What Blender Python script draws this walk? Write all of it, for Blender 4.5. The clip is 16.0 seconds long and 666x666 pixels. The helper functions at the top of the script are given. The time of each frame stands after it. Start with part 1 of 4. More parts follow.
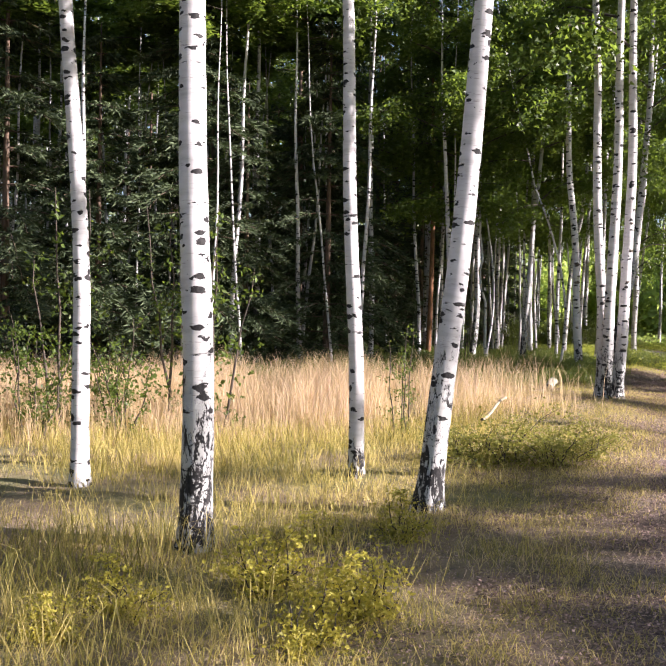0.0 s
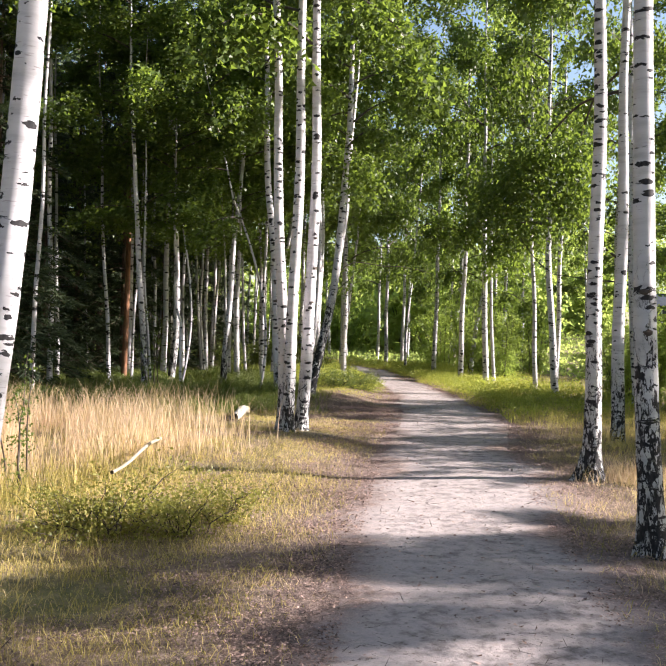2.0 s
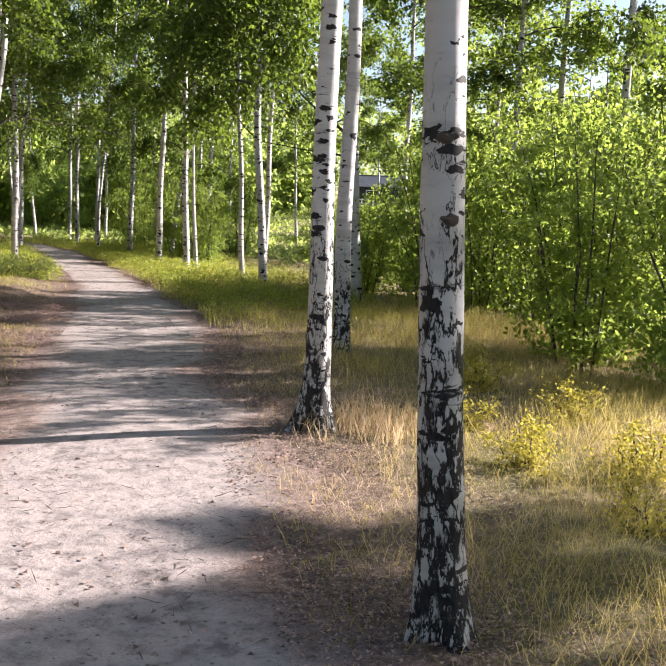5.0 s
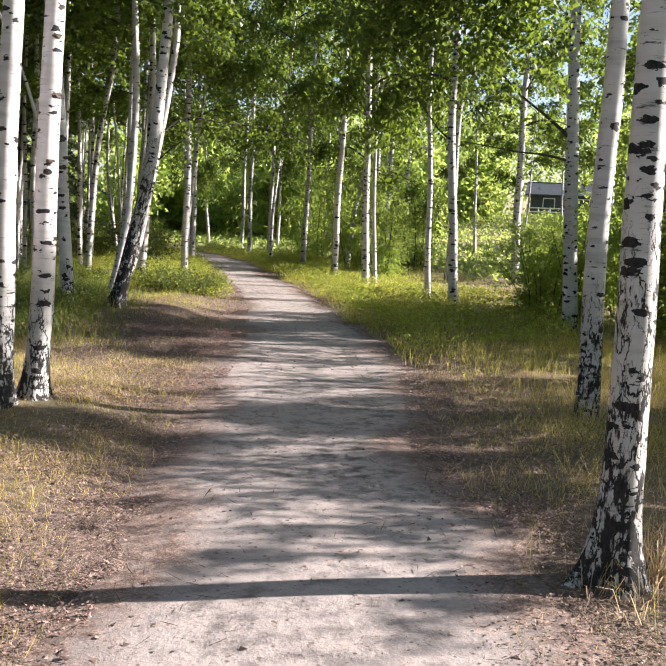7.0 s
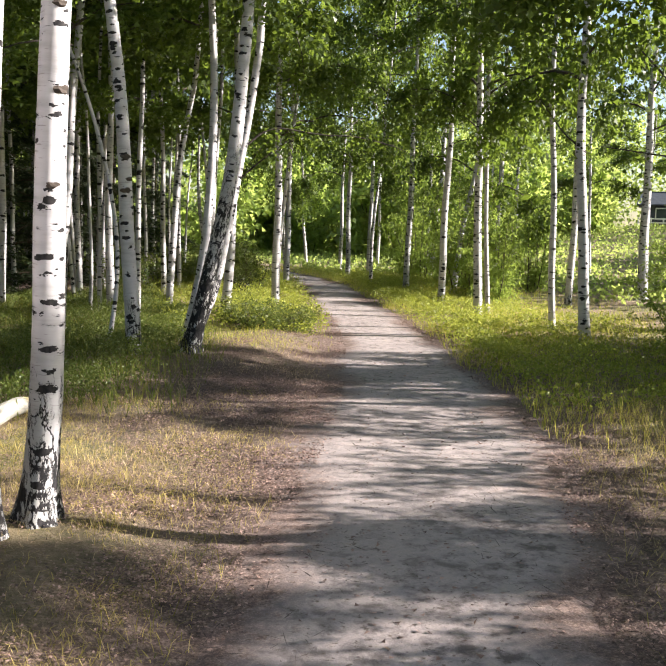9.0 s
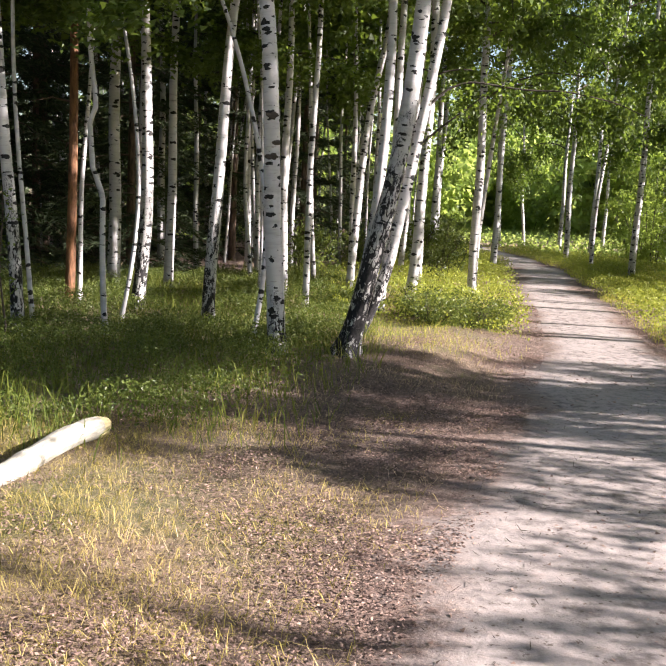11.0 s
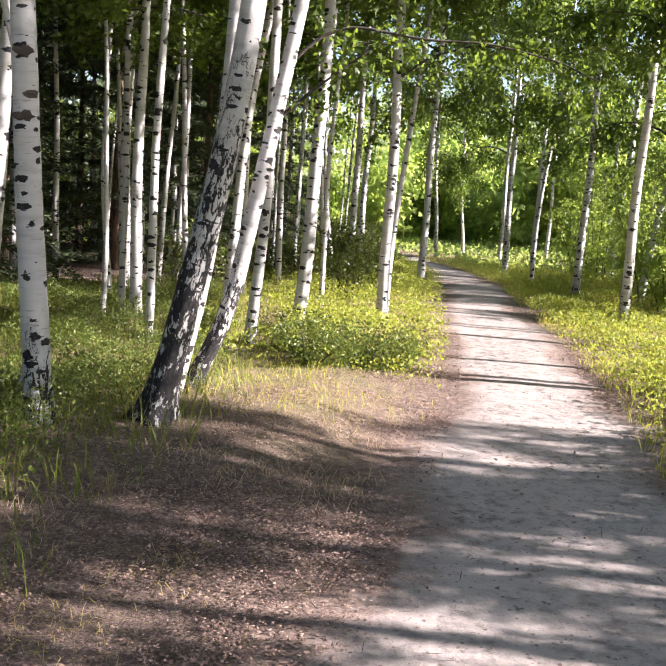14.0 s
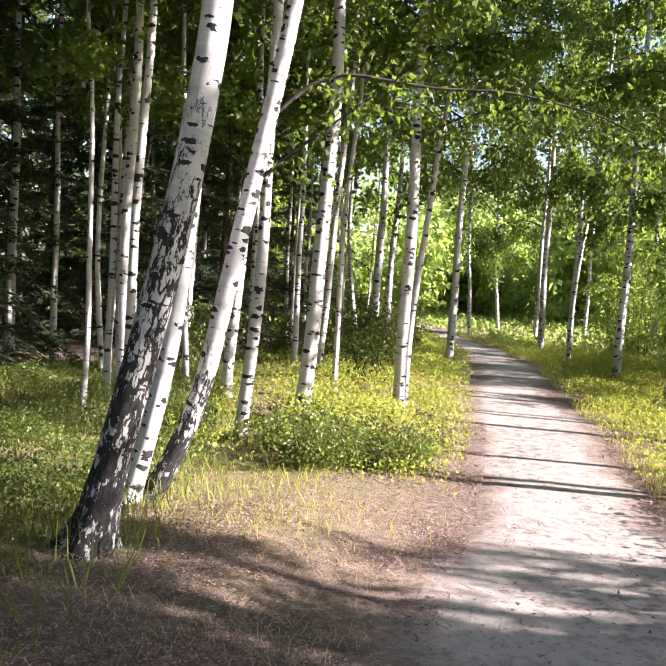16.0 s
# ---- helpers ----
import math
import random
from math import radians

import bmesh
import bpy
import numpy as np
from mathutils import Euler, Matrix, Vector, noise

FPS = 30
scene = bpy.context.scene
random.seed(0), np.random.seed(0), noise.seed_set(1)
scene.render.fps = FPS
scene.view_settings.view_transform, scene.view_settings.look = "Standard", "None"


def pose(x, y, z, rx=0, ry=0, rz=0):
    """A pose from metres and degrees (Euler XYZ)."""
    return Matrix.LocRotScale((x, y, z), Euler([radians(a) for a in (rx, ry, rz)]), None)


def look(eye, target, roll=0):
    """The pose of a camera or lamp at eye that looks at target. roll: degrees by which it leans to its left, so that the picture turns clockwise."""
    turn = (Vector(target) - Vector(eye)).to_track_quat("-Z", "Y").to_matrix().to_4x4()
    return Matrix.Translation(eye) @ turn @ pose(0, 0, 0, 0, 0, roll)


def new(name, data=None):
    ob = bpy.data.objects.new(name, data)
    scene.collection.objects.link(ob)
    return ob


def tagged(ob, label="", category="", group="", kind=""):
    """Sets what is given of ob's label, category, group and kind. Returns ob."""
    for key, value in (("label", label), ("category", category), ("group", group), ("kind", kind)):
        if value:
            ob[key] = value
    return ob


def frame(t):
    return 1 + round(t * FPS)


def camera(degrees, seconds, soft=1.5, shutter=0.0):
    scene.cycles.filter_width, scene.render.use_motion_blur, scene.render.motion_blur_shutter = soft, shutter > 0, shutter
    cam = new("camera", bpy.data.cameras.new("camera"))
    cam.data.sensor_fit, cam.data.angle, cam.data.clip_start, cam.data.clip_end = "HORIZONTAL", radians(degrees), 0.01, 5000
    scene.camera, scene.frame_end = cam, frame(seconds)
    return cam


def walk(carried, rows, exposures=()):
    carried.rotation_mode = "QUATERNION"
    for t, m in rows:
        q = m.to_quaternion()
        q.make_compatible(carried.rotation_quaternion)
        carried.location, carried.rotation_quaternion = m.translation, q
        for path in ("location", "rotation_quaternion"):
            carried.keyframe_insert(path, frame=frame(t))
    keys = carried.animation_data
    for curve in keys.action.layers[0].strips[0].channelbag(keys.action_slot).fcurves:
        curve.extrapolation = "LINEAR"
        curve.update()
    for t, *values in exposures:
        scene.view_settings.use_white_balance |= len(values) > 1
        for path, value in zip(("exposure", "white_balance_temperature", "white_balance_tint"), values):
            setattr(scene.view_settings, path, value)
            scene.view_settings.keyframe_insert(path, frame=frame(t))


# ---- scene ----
cam = camera(38.6, 16.0)
METRES, EYE, TILT, LEAN, TURN = 16.9, 1.5, 0.0, 0.0, 0.0
ROWS = [
    (0.0, 0.0, 0.0, 0.0, 0.02, -1.13, -1.11),
    (0.5, 0.0183, 0.0228, 0.0029, -4.05, -0.72, -1.27),
    (1.0, 0.0382, 0.045, 0.0048, -8.23, -0.08, -1.0),
    (1.5, 0.0543, 0.07, 0.0055, -11.79, 0.12, -0.96),
    (2.0, 0.0699, 0.0967, 0.0079, -15.52, 0.08, -1.19),
    (2.5, 0.087, 0.1217, 0.0101, -19.54, -0.32, -1.69),
    (3.0, 0.1043, 0.1496, 0.0093, -24.81, -1.48, -2.43),
    (5.5, 0.1755, 0.3027, 0.0103, -32.96, -7.24, -2.31),
    (6.0, 0.1869, 0.3369, 0.0106, -29.55, -6.78, -3.21),
    (6.5, 0.1958, 0.37, 0.0116, -25.14, -7.0, -3.49),
    (7.0, 0.2057, 0.4046, 0.0134, -22.85, -6.73, -2.59),
    (7.5, 0.2163, 0.439, 0.0155, -21.3, -6.23, -2.15),
    (8.0, 0.2254, 0.4705, 0.0176, -20.15, -5.65, -2.05),
    (10.5, 0.2911, 0.6234, 0.0233, -7.71, -7.2, -1.48),
    (11.0, 0.3042, 0.6548, 0.0233, -3.52, -7.96, -2.39),
    (11.5, 0.3155, 0.6857, 0.0205, 0.41, -8.78, -3.61),
    (12.0, 0.3259, 0.7188, 0.0191, 4.11, -9.28, -4.55),
    (12.5, 0.3363, 0.7515, 0.0181, 5.0, -9.94, -2.89),
    (13.0, 0.3466, 0.7794, 0.0197, 1.96, -8.84, -1.96),
    (13.5, 0.3624, 0.8079, 0.0203, -2.26, -7.14, -2.35),
    (14.0, 0.3728, 0.8348, 0.0192, -6.54, -7.33, -3.52),
    (14.5, 0.3832, 0.8615, 0.0177, -5.61, -8.07, -3.74),
    (15.0, 0.3877, 0.884, 0.0187, -1.12, -7.57, -2.88),
    (15.5, 0.3935, 0.8983, 0.0201, -1.59, -5.46, -2.81),
    (16.0, 0.3998, 0.9062, 0.0217, -4.25, -3.01, -3.52),
]
walk(cam, [(t, pose(0, 0, EYE, TILT, LEAN, TURN) @ pose(METRES * x, METRES * y, METRES * z, 90 + pitch, roll, yaw)) for t, x, y, z, yaw, pitch, roll in ROWS],
     [(0.0, 1.82, 6550, 17), (1.5, 1.9, 6600, 16), (3.0, 2.0, 6650, 13), (5.5, 1.82, 6700, 14), (8.0, 1.8, 6700, 10), (10.5, 1.95, 6700, 13), (13.0, 2.18, 6500, 17), (14.5, 2.35, 6650, 15), (16.0, 2.38, 6600, 16)])

# ---- sky and sun ----
SUN = Vector((0.95, -0.24, 0.0)).normalized()
ELEV = radians(25)
world = bpy.data.worlds.new("sky")
scene.world = world
world.use_nodes = True
wn = world.node_tree
sky = wn.nodes.new("ShaderNodeTexSky")
sky.sky_type, sky.sun_disc = "NISHITA", False
sky.air_density, sky.dust_density = 1.0, 1.2
sky.sun_elevation, sky.sun_rotation = ELEV, math.atan2(SUN.x, SUN.y)
wn.nodes["Background"].inputs[1].default_value = 0.063
wn.links.new(sky.outputs[0], wn.nodes["Background"].inputs[0])
sun = new("sun", bpy.data.lights.new("sun", "SUN"))
sun.data.energy, sun.data.angle, sun.data.color = 5.0, radians(0.6), (1.0, 0.94, 0.885)
sun.matrix_world = look((0, 0, 0), -(SUN * math.cos(ELEV) + Vector((0, 0, math.sin(ELEV)))))


# ---- materials ----
def material(name):
    m = bpy.data.materials.new(name)
    m.use_nodes = True
    nt = m.node_tree
    return m, nt, nt.nodes["Principled BSDF"]


def node(nt, kind, **values):
    n = nt.nodes.new("ShaderNode" + kind)
    for key, value in values.items():
        n.inputs[key].default_value = value
    return n


def noise_tex(nt, vec, scale, detail=4.0, rough=0.55):
    n = node(nt, "TexNoise", Scale=scale, Detail=detail, Roughness=rough)
    if vec is not None:
        nt.links.new(vec, n.inputs["Vector"])
    return n.outputs["Fac"]


def ramp(nt, fac, stops, ease="LINEAR"):
    n = nt.nodes.new("ShaderNodeValToRGB")
    n.color_ramp.interpolation = ease
    while len(n.color_ramp.elements) < len(stops):
        n.color_ramp.elements.new(0.5)
    for el, (pos, col) in zip(n.color_ramp.elements, stops):
        el.position = pos
        el.color = (*col, 1) if len(col) == 3 else col
    nt.links.new(fac, n.inputs["Fac"])
    return n.outputs["Color"]


def mix(nt, fac, a, b, blend="MIX"):
    n = nt.nodes.new("ShaderNodeMix")
    n.data_type, n.blend_type = "RGBA", blend
    for sock, value in ((n.inputs["Factor"], fac), (n.inputs[6], a), (n.inputs[7], b)):
        if isinstance(value, (int, float)):
            sock.default_value = value
        elif isinstance(value, tuple):
            sock.default_value = (*value, 1)
        else:
            nt.links.new(value, sock)
    return n.outputs[2]


def calc(nt, op, a, b=None, clamp=False):
    n = nt.nodes.new("ShaderNodeMath")
    n.operation, n.use_clamp = op, clamp
    for sock, value in zip(n.inputs, (a, b)):
        if value is None:
            continue
        if isinstance(value, (int, float)):
            sock.default_value = value
        else:
            nt.links.new(value, sock)
    return n.outputs[0]


def stretched(nt, vec, scale, random_shift=None):
    n = node(nt, "Mapping", Scale=scale)
    nt.links.new(vec, n.inputs["Vector"])
    if random_shift is not None:
        nt.links.new(random_shift, n.inputs["Location"])
    return n.outputs["Vector"]


def bump(nt, bsdf, height, strength, distance):
    n = node(nt, "Bump", Strength=strength, Distance=distance)
    nt.links.new(height, n.inputs["Height"])
    nt.links.new(n.outputs[0], bsdf.inputs["Normal"])


def attribute(nt, name):
    n = nt.nodes.new("ShaderNodeAttribute")
    n.attribute_name = name
    return n


def birch_bark(name, tone, old=0.0):
    m, nt, bsdf = material(name)
    at = attribute(nt, "bark")
    vec = at.outputs["Vector"]
    info = nt.nodes.new("ShaderNodeObjectInfo")
    shift = nt.nodes.new("ShaderNodeCombineXYZ")
    for k, f in enumerate((31.0, 57.0, 83.0)):
        nt.links.new(calc(nt, "MULTIPLY", info.outputs["Random"], f), shift.inputs[k])
    shift = shift.outputs[0]
    rough = attribute(nt, "rough").outputs["Fac"]
    # papery ground colour, in rings and soft patches
    rings = noise_tex(nt, stretched(nt, vec, (2.5, 2.5, 14), shift), 1.0, 5)
    patch = noise_tex(nt, stretched(nt, vec, (5, 5, 2.5), shift), 1.0, 4)
    paper = ramp(nt, rings, [(0.30, tuple(0.62 * c for c in tone)), (0.48, tuple(0.90 * c for c in tone)), (0.65, tone)])
    paper = mix(nt, calc(nt, "MULTIPLY", patch, 0.5), paper, (0.70 * tone[0], 0.65 * tone[1], 0.63 * tone[2]))
    # fine dashes
    dash = noise_tex(nt, stretched(nt, vec, (11, 11, 95), shift), 1.0, 3)
    dash = ramp(nt, dash, [(0.63, (0, 0, 0)), (0.69, (1, 1, 1))])
    # knots: black lens shapes
    vor = node(nt, "TexVoronoi", Scale=1.0, Randomness=1.0)
    warp = noise_tex(nt, stretched(nt, vec, (20, 20, 45), shift), 1.0, 4)
    nt.links.new(stretched(nt, vec, (6.0, 6.0, 8.5), shift), vor.inputs["Vector"])
    knot = calc(nt, "ADD", vor.outputs["Distance"], calc(nt, "MULTIPLY", calc(nt, "SUBTRACT", warp, 0.5), 0.7))
    vcol = nt.nodes.new("ShaderNodeSeparateColor")
    nt.links.new(vor.outputs["Color"], vcol.inputs[0])
    size = calc(nt, "MULTIPLY_ADD", vcol.outputs[0], 0.24)
    size.node.inputs[2].default_value = 0.03
    knot = calc(nt, "LESS_THAN", knot, size)
    mark = node(nt, "TexVoronoi", Scale=1.0, Randomness=1.0)
    nt.links.new(stretched(nt, vec, (8.0, 8.0, 19.0), shift), mark.inputs["Vector"])
    mcol = nt.nodes.new("ShaderNodeSeparateColor")
    nt.links.new(mark.outputs["Color"], mcol.inputs[0])
    msize = calc(nt, "MULTIPLY_ADD", mcol.outputs[0], 0.62)
    msize.node.inputs[2].default_value = -0.17
    marks = calc(nt, "LESS_THAN", calc(nt, "ADD", mark.outputs["Distance"], calc(nt, "MULTIPLY", calc(nt, "SUBTRACT", warp, 0.5), 0.8)), msize)
    knot = calc(nt, "MAXIMUM", knot, marks)
    # broad dark girdles
    gird = noise_tex(nt, stretched(nt, vec, (3.2, 3.2, 17), shift), 1.0, 6, 0.62)
    gird = ramp(nt, gird, [(0.635, (0, 0, 0)), (0.665, (1, 1, 1))])
    # black cracked bark round the foot
    crack = noise_tex(nt, stretched(nt, vec, (16, 16, 5.5), shift), 1.0, 7, 0.62)
    blot = noise_tex(nt, stretched(nt, vec, (7, 7, 6), shift), 1.0, 3)
    crack = calc(nt, "ADD", calc(nt, "MULTIPLY", crack, 0.95), calc(nt, "MULTIPLY", blot, 0.18))
    lim = calc(nt, "MULTIPLY_ADD", rough, -0.255)
    lim.node.inputs[2].default_value = 0.84 - 0.3 * old
    black = calc(nt, "MULTIPLY", calc(nt, "SUBTRACT", crack, lim), 22.0, True)
    # ragged upright splits
    for scale, wide, least in (((9, 9, 3.4), 0.050, 0.017), ((19, 19, 6.5), 0.038, 0.018)):
        fold = noise_tex(nt, stretched(nt, vec, scale, shift), 1.0, 5, 0.6)
        fold = calc(nt, "ABSOLUTE", calc(nt, "SUBTRACT", fold, 0.5))
        reach_of = calc(nt, "MULTIPLY_ADD", calc(nt, "MULTIPLY", rough, calc(nt, "ADD", blot, 0.5)), wide + old)
        reach_of.node.inputs[2].default_value = -least
        black = calc(nt, "MAXIMUM", black, calc(nt, "MULTIPLY", calc(nt, "SUBTRACT", reach_of, fold), 90.0, True))
    dark = calc(nt, "MAXIMUM", calc(nt, "MAXIMUM", knot, gird), black)
    deep = ramp(nt, noise_tex(nt, stretched(nt, vec, (60, 60, 25), shift), 1.0, 3), [(0.35, (0.008, 0.008, 0.010)), (0.7, (0.036, 0.032, 0.034))])
    col = mix(nt, calc(nt, "MULTIPLY", dash, 0.55), paper, (0.16, 0.13, 0.12))
    moss = calc(nt, "MULTIPLY", calc(nt, "MULTIPLY", rough, patch), 0.45)
    col = mix(nt, moss, col, (0.22, 0.25, 0.19))
    col = mix(nt, dark, col, deep)
    nt.links.new(col, bsdf.inputs["Base Color"])
    bsdf.inputs["Roughness"].default_value = 0.72
    bsdf.inputs["Specular IOR Level"].default_value = 0.25
    relief = calc(nt, "SUBTRACT", calc(nt, "MULTIPLY", rings, 0.35), calc(nt, "MULTIPLY", dark, 0.9))
    bump(nt, bsdf, relief, 0.7, 0.012)
    return m


def leaf_material(name, low, high, back, gloss=0.45, through_part=0.45):
    m, nt, bsdf = material(name)
    geo = nt.nodes.new("ShaderNodeNewGeometry")
    info = nt.nodes.new("ShaderNodeObjectInfo")
    pick = geo.outputs["Random Per Island"]
    col = ramp(nt, pick, [(0.0, low), (0.75, high), (0.97, tuple(min(1, 1.5 * c + 0.02) for c in high))])
    tone = calc(nt, "MULTIPLY_ADD", info.outputs["Random"], 0.35)
    tone.node.inputs[2].default_value = 0.82
    hue = node(nt, "HueSaturation")
    nt.links.new(col, hue.inputs["Color"])
    nt.links.new(tone, hue.inputs["Value"])
    nt.links.new(hue.outputs[0], bsdf.inputs["Base Color"])
    bsdf.inputs["Roughness"].default_value = gloss
    bsdf.inputs["Specular IOR Level"].default_value = 0.35
    tr = nt.nodes.new("ShaderNodeBsdfTranslucent")
    tcol = mix(nt, 0.7, hue.outputs[0], back)
    nt.links.new(tcol, tr.inputs["Color"])
    blend = nt.nodes.new("ShaderNodeMixShader")
    blend.inputs[0].default_value = through_part
    nt.links.new(bsdf.outputs[0], blend.inputs[1])
    nt.links.new(tr.outputs[0], blend.inputs[2])
    nt.links.new(blend.outputs[0], nt.nodes["Material Output"].inputs[0])
    return m


def grass_material(name, stops, through_part=0.35):
    m, nt, bsdf = material(name)
    geo = nt.nodes.new("ShaderNodeNewGeometry")
    co = nt.nodes.new("ShaderNodeTexCoord")
    patch = noise_tex(nt, co.outputs["Object"], 0.9, 3)
    pick = calc(nt, "ADD", calc(nt, "MULTIPLY", geo.outputs["Random Per Island"], 0.55), calc(nt, "MULTIPLY", calc(nt, "SUBTRACT", patch, 0.28), 1.0), True)
    col = ramp(nt, pick, stops)
    nt.links.new(col, bsdf.inputs["Base Color"])
    bsdf.inputs["Roughness"].default_value = 0.6
    bsdf.inputs["Specular IOR Level"].default_value = 0.2
    tr = nt.nodes.new("ShaderNodeBsdfTranslucent")
    nt.links.new(col, tr.inputs["Color"])
    blend = nt.nodes.new("ShaderNodeMixShader")
    blend.inputs[0].default_value = through_part
    nt.links.new(bsdf.outputs[0], blend.inputs[1])
    nt.links.new(tr.outputs[0], blend.inputs[2])
    nt.links.new(blend.outputs[0], nt.nodes["Material Output"].inputs[0])
    return m


def ground_material():
    m, nt, bsdf = material("forest_floor")
    co = nt.nodes.new("ShaderNodeTexCoord").outputs["Object"]
    big = noise_tex(nt, co, 0.8, 5)
    mid = noise_tex(nt, co, 7.0, 5, 0.65)
    fine = noise_tex(nt, co, 60.0, 4, 0.7)
    litter = attribute(nt, "litter").outputs["Fac"]
    crumb = calc(nt, "ADD", calc(nt, "MULTIPLY", fine, 0.5), calc(nt, "MULTIPLY", noise_tex(nt, co, 16.0, 5, 0.7), 0.5))
    soil = ramp(nt, crumb, [(0.34, (0.04, 0.027, 0.025)), (0.5, (0.145, 0.096, 0.082)), (0.64, (0.36, 0.26, 0.222))])
    straw = ramp(nt, mid, [(0.3, (0.11, 0.078, 0.043)), (0.5, (0.28, 0.20, 0.118)), (0.7, (0.42, 0.315, 0.20))])
    green = ramp(nt, mid, [(0.3, (0.06, 0.075, 0.02)), (0.7, (0.26, 0.25, 0.07))])
    turf = mix(nt, ramp(nt, big, [(0.42, (0, 0, 0)), (0.6, (1, 1, 1))]), straw, green)
    turf = mix(nt, calc(nt, "MULTIPLY", fine, 0.6), turf, soil)
    edge = calc(nt, "ADD", litter, calc(nt, "MULTIPLY", calc(nt, "SUBTRACT", mid, 0.5), 1.2), True)
    col = mix(nt, edge, turf, soil)
    nt.links.new(col, bsdf.inputs["Base Color"])
    bsdf.inputs["Roughness"].default_value = 0.95
    bump(nt, bsdf, calc(nt, "ADD", fine, calc(nt, "MULTIPLY", mid, 1.5)), 0.9, 0.03)
    return m


def path_material():
    m, nt, bsdf = material("trodden_sand")
    co = nt.nodes.new("ShaderNodeTexCoord").outputs["Object"]
    big = noise_tex(nt, co, 0.7, 5)
    mid = noise_tex(nt, co, 9.0, 6, 0.65)
    fine = noise_tex(nt, co, 90.0, 3, 0.7)
    sand = ramp(nt, fine, [(0.25, (0.26, 0.222, 0.22)), (0.45, (0.375, 0.325, 0.318)), (0.75, (0.455, 0.395, 0.386))])
    dirt = ramp(nt, mid, [(0.36, (0.085, 0.068, 0.066)), (0.48, (0.235, 0.20, 0.196)), (0.60, (0.42, 0.365, 0.355))])
    col = mix(nt, ramp(nt, big, [(0.38, (0.95, 0.95, 0.95)), (0.66, (0.35, 0.35, 0.35))]), sand, dirt)
    speck = node(nt, "TexVoronoi", Scale=17.0, Randomness=1.0)
    nt.links.new(co, speck.inputs["Vector"])
    sp = ramp(nt, speck.outputs["Distance"], [(0.07, (1, 1, 1)), (0.19, (0, 0, 0))])
    vc = nt.nodes.new("ShaderNodeSeparateColor")
    nt.links.new(speck.outputs["Color"], vc.inputs[0])
    sp = calc(nt, "MULTIPLY", sp, calc(nt, "GREATER_THAN", vc.outputs[0], 0.4))
    col = mix(nt, sp, col, (0.10, 0.075, 0.06))
    fleck = noise_tex(nt, co, 21.0, 4, 0.75)
    fleck = ramp(nt, fleck, [(0.61, (0, 0, 0)), (0.65, (1, 1, 1))])
    col = mix(nt, calc(nt, "MULTIPLY", fleck, 0.9), col, (0.10, 0.078, 0.068))
    side = attribute(nt, "litter").outputs["Fac"]
    edge = calc(nt, "ADD", side, calc(nt, "MULTIPLY", calc(nt, "SUBTRACT", mid, 0.5), 2.6), True)
    crumb = calc(nt, "ADD", calc(nt, "MULTIPLY", fine, 0.5), calc(nt, "MULTIPLY", noise_tex(nt, co, 16.0, 5, 0.7), 0.5))
    soil = ramp(nt, crumb, [(0.34, (0.04, 0.027, 0.025)), (0.5, (0.145, 0.096, 0.082)), (0.64, (0.36, 0.26, 0.222))])
    col = mix(nt, edge, col, soil)
    nt.links.new(col, bsdf.inputs["Base Color"])
    bsdf.inputs["Roughness"].default_value = 0.92
    bump(nt, bsdf, calc(nt, "ADD", calc(nt, "MULTIPLY", mid, 1.0), calc(nt, "MULTIPLY", fine, 0.2)), 0.6, 0.02)
    return m


def plain_bark(name, low, high):
    m, nt, bsdf = material(name)
    vec = attribute(nt, "bark").outputs["Vector"]
    n = noise_tex(nt, stretched(nt, vec, (25, 25, 6)), 1.0, 6, 0.6)
    nt.links.new(ramp(nt, n, [(0.35, low), (0.65, high)]), bsdf.inputs["Base Color"])
    bsdf.inputs["Roughness"].default_value = 0.9
    bump(nt, bsdf, n, 0.8, 0.02)
    return m


def painted(name, low, high, scale, gloss):
    m, nt, bsdf = material(name)
    co = nt.nodes.new("ShaderNodeTexCoord").outputs["Object"]
    nt.links.new(ramp(nt, noise_tex(nt, co, scale, 5), [(0.35, low), (0.65, high)]), bsdf.inputs["Base Color"])
    bsdf.inputs["Roughness"].default_value = gloss
    return m


BARK = birch_bark("birch_bark", (0.585, 0.57, 0.60))
OLD_BARK = birch_bark("old_birch_bark", (0.58, 0.56, 0.58), 0.022)
LOG_BARK = plain_bark("peeled_birch_bark", (0.22, 0.205, 0.175), (0.40, 0.38, 0.335))
DRY_BARK = plain_bark("dry_branch_bark", (0.16, 0.13, 0.09), (0.36, 0.30, 0.21))
TWIG = plain_bark("dark_twig", (0.025, 0.02, 0.018), (0.10, 0.075, 0.06))
CONIFER_BARK = plain_bark("conifer_bark", (0.05, 0.035, 0.028), (0.17, 0.11, 0.08))
PINE_BARK = plain_bark("pine_bark", (0.10, 0.05, 0.03), (0.32, 0.15, 0.08))
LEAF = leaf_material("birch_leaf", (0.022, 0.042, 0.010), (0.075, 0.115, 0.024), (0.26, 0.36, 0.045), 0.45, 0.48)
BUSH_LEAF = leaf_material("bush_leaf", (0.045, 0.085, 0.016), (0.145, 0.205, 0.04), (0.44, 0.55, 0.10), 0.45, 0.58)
# paler leaf for distant bushes and woods: sun and haze put into its colour
SUN_TONED_FAR_LEAF = leaf_material("sun_toned_far_leaf", (0.10, 0.16, 0.035), (0.22, 0.30, 0.07), (0.60, 0.70, 0.18), 0.5, 0.6)
NEEDLE = leaf_material("needle", (0.018, 0.030, 0.015), (0.058, 0.080, 0.036), (0.07, 0.10, 0.03), 0.75, 0.2)
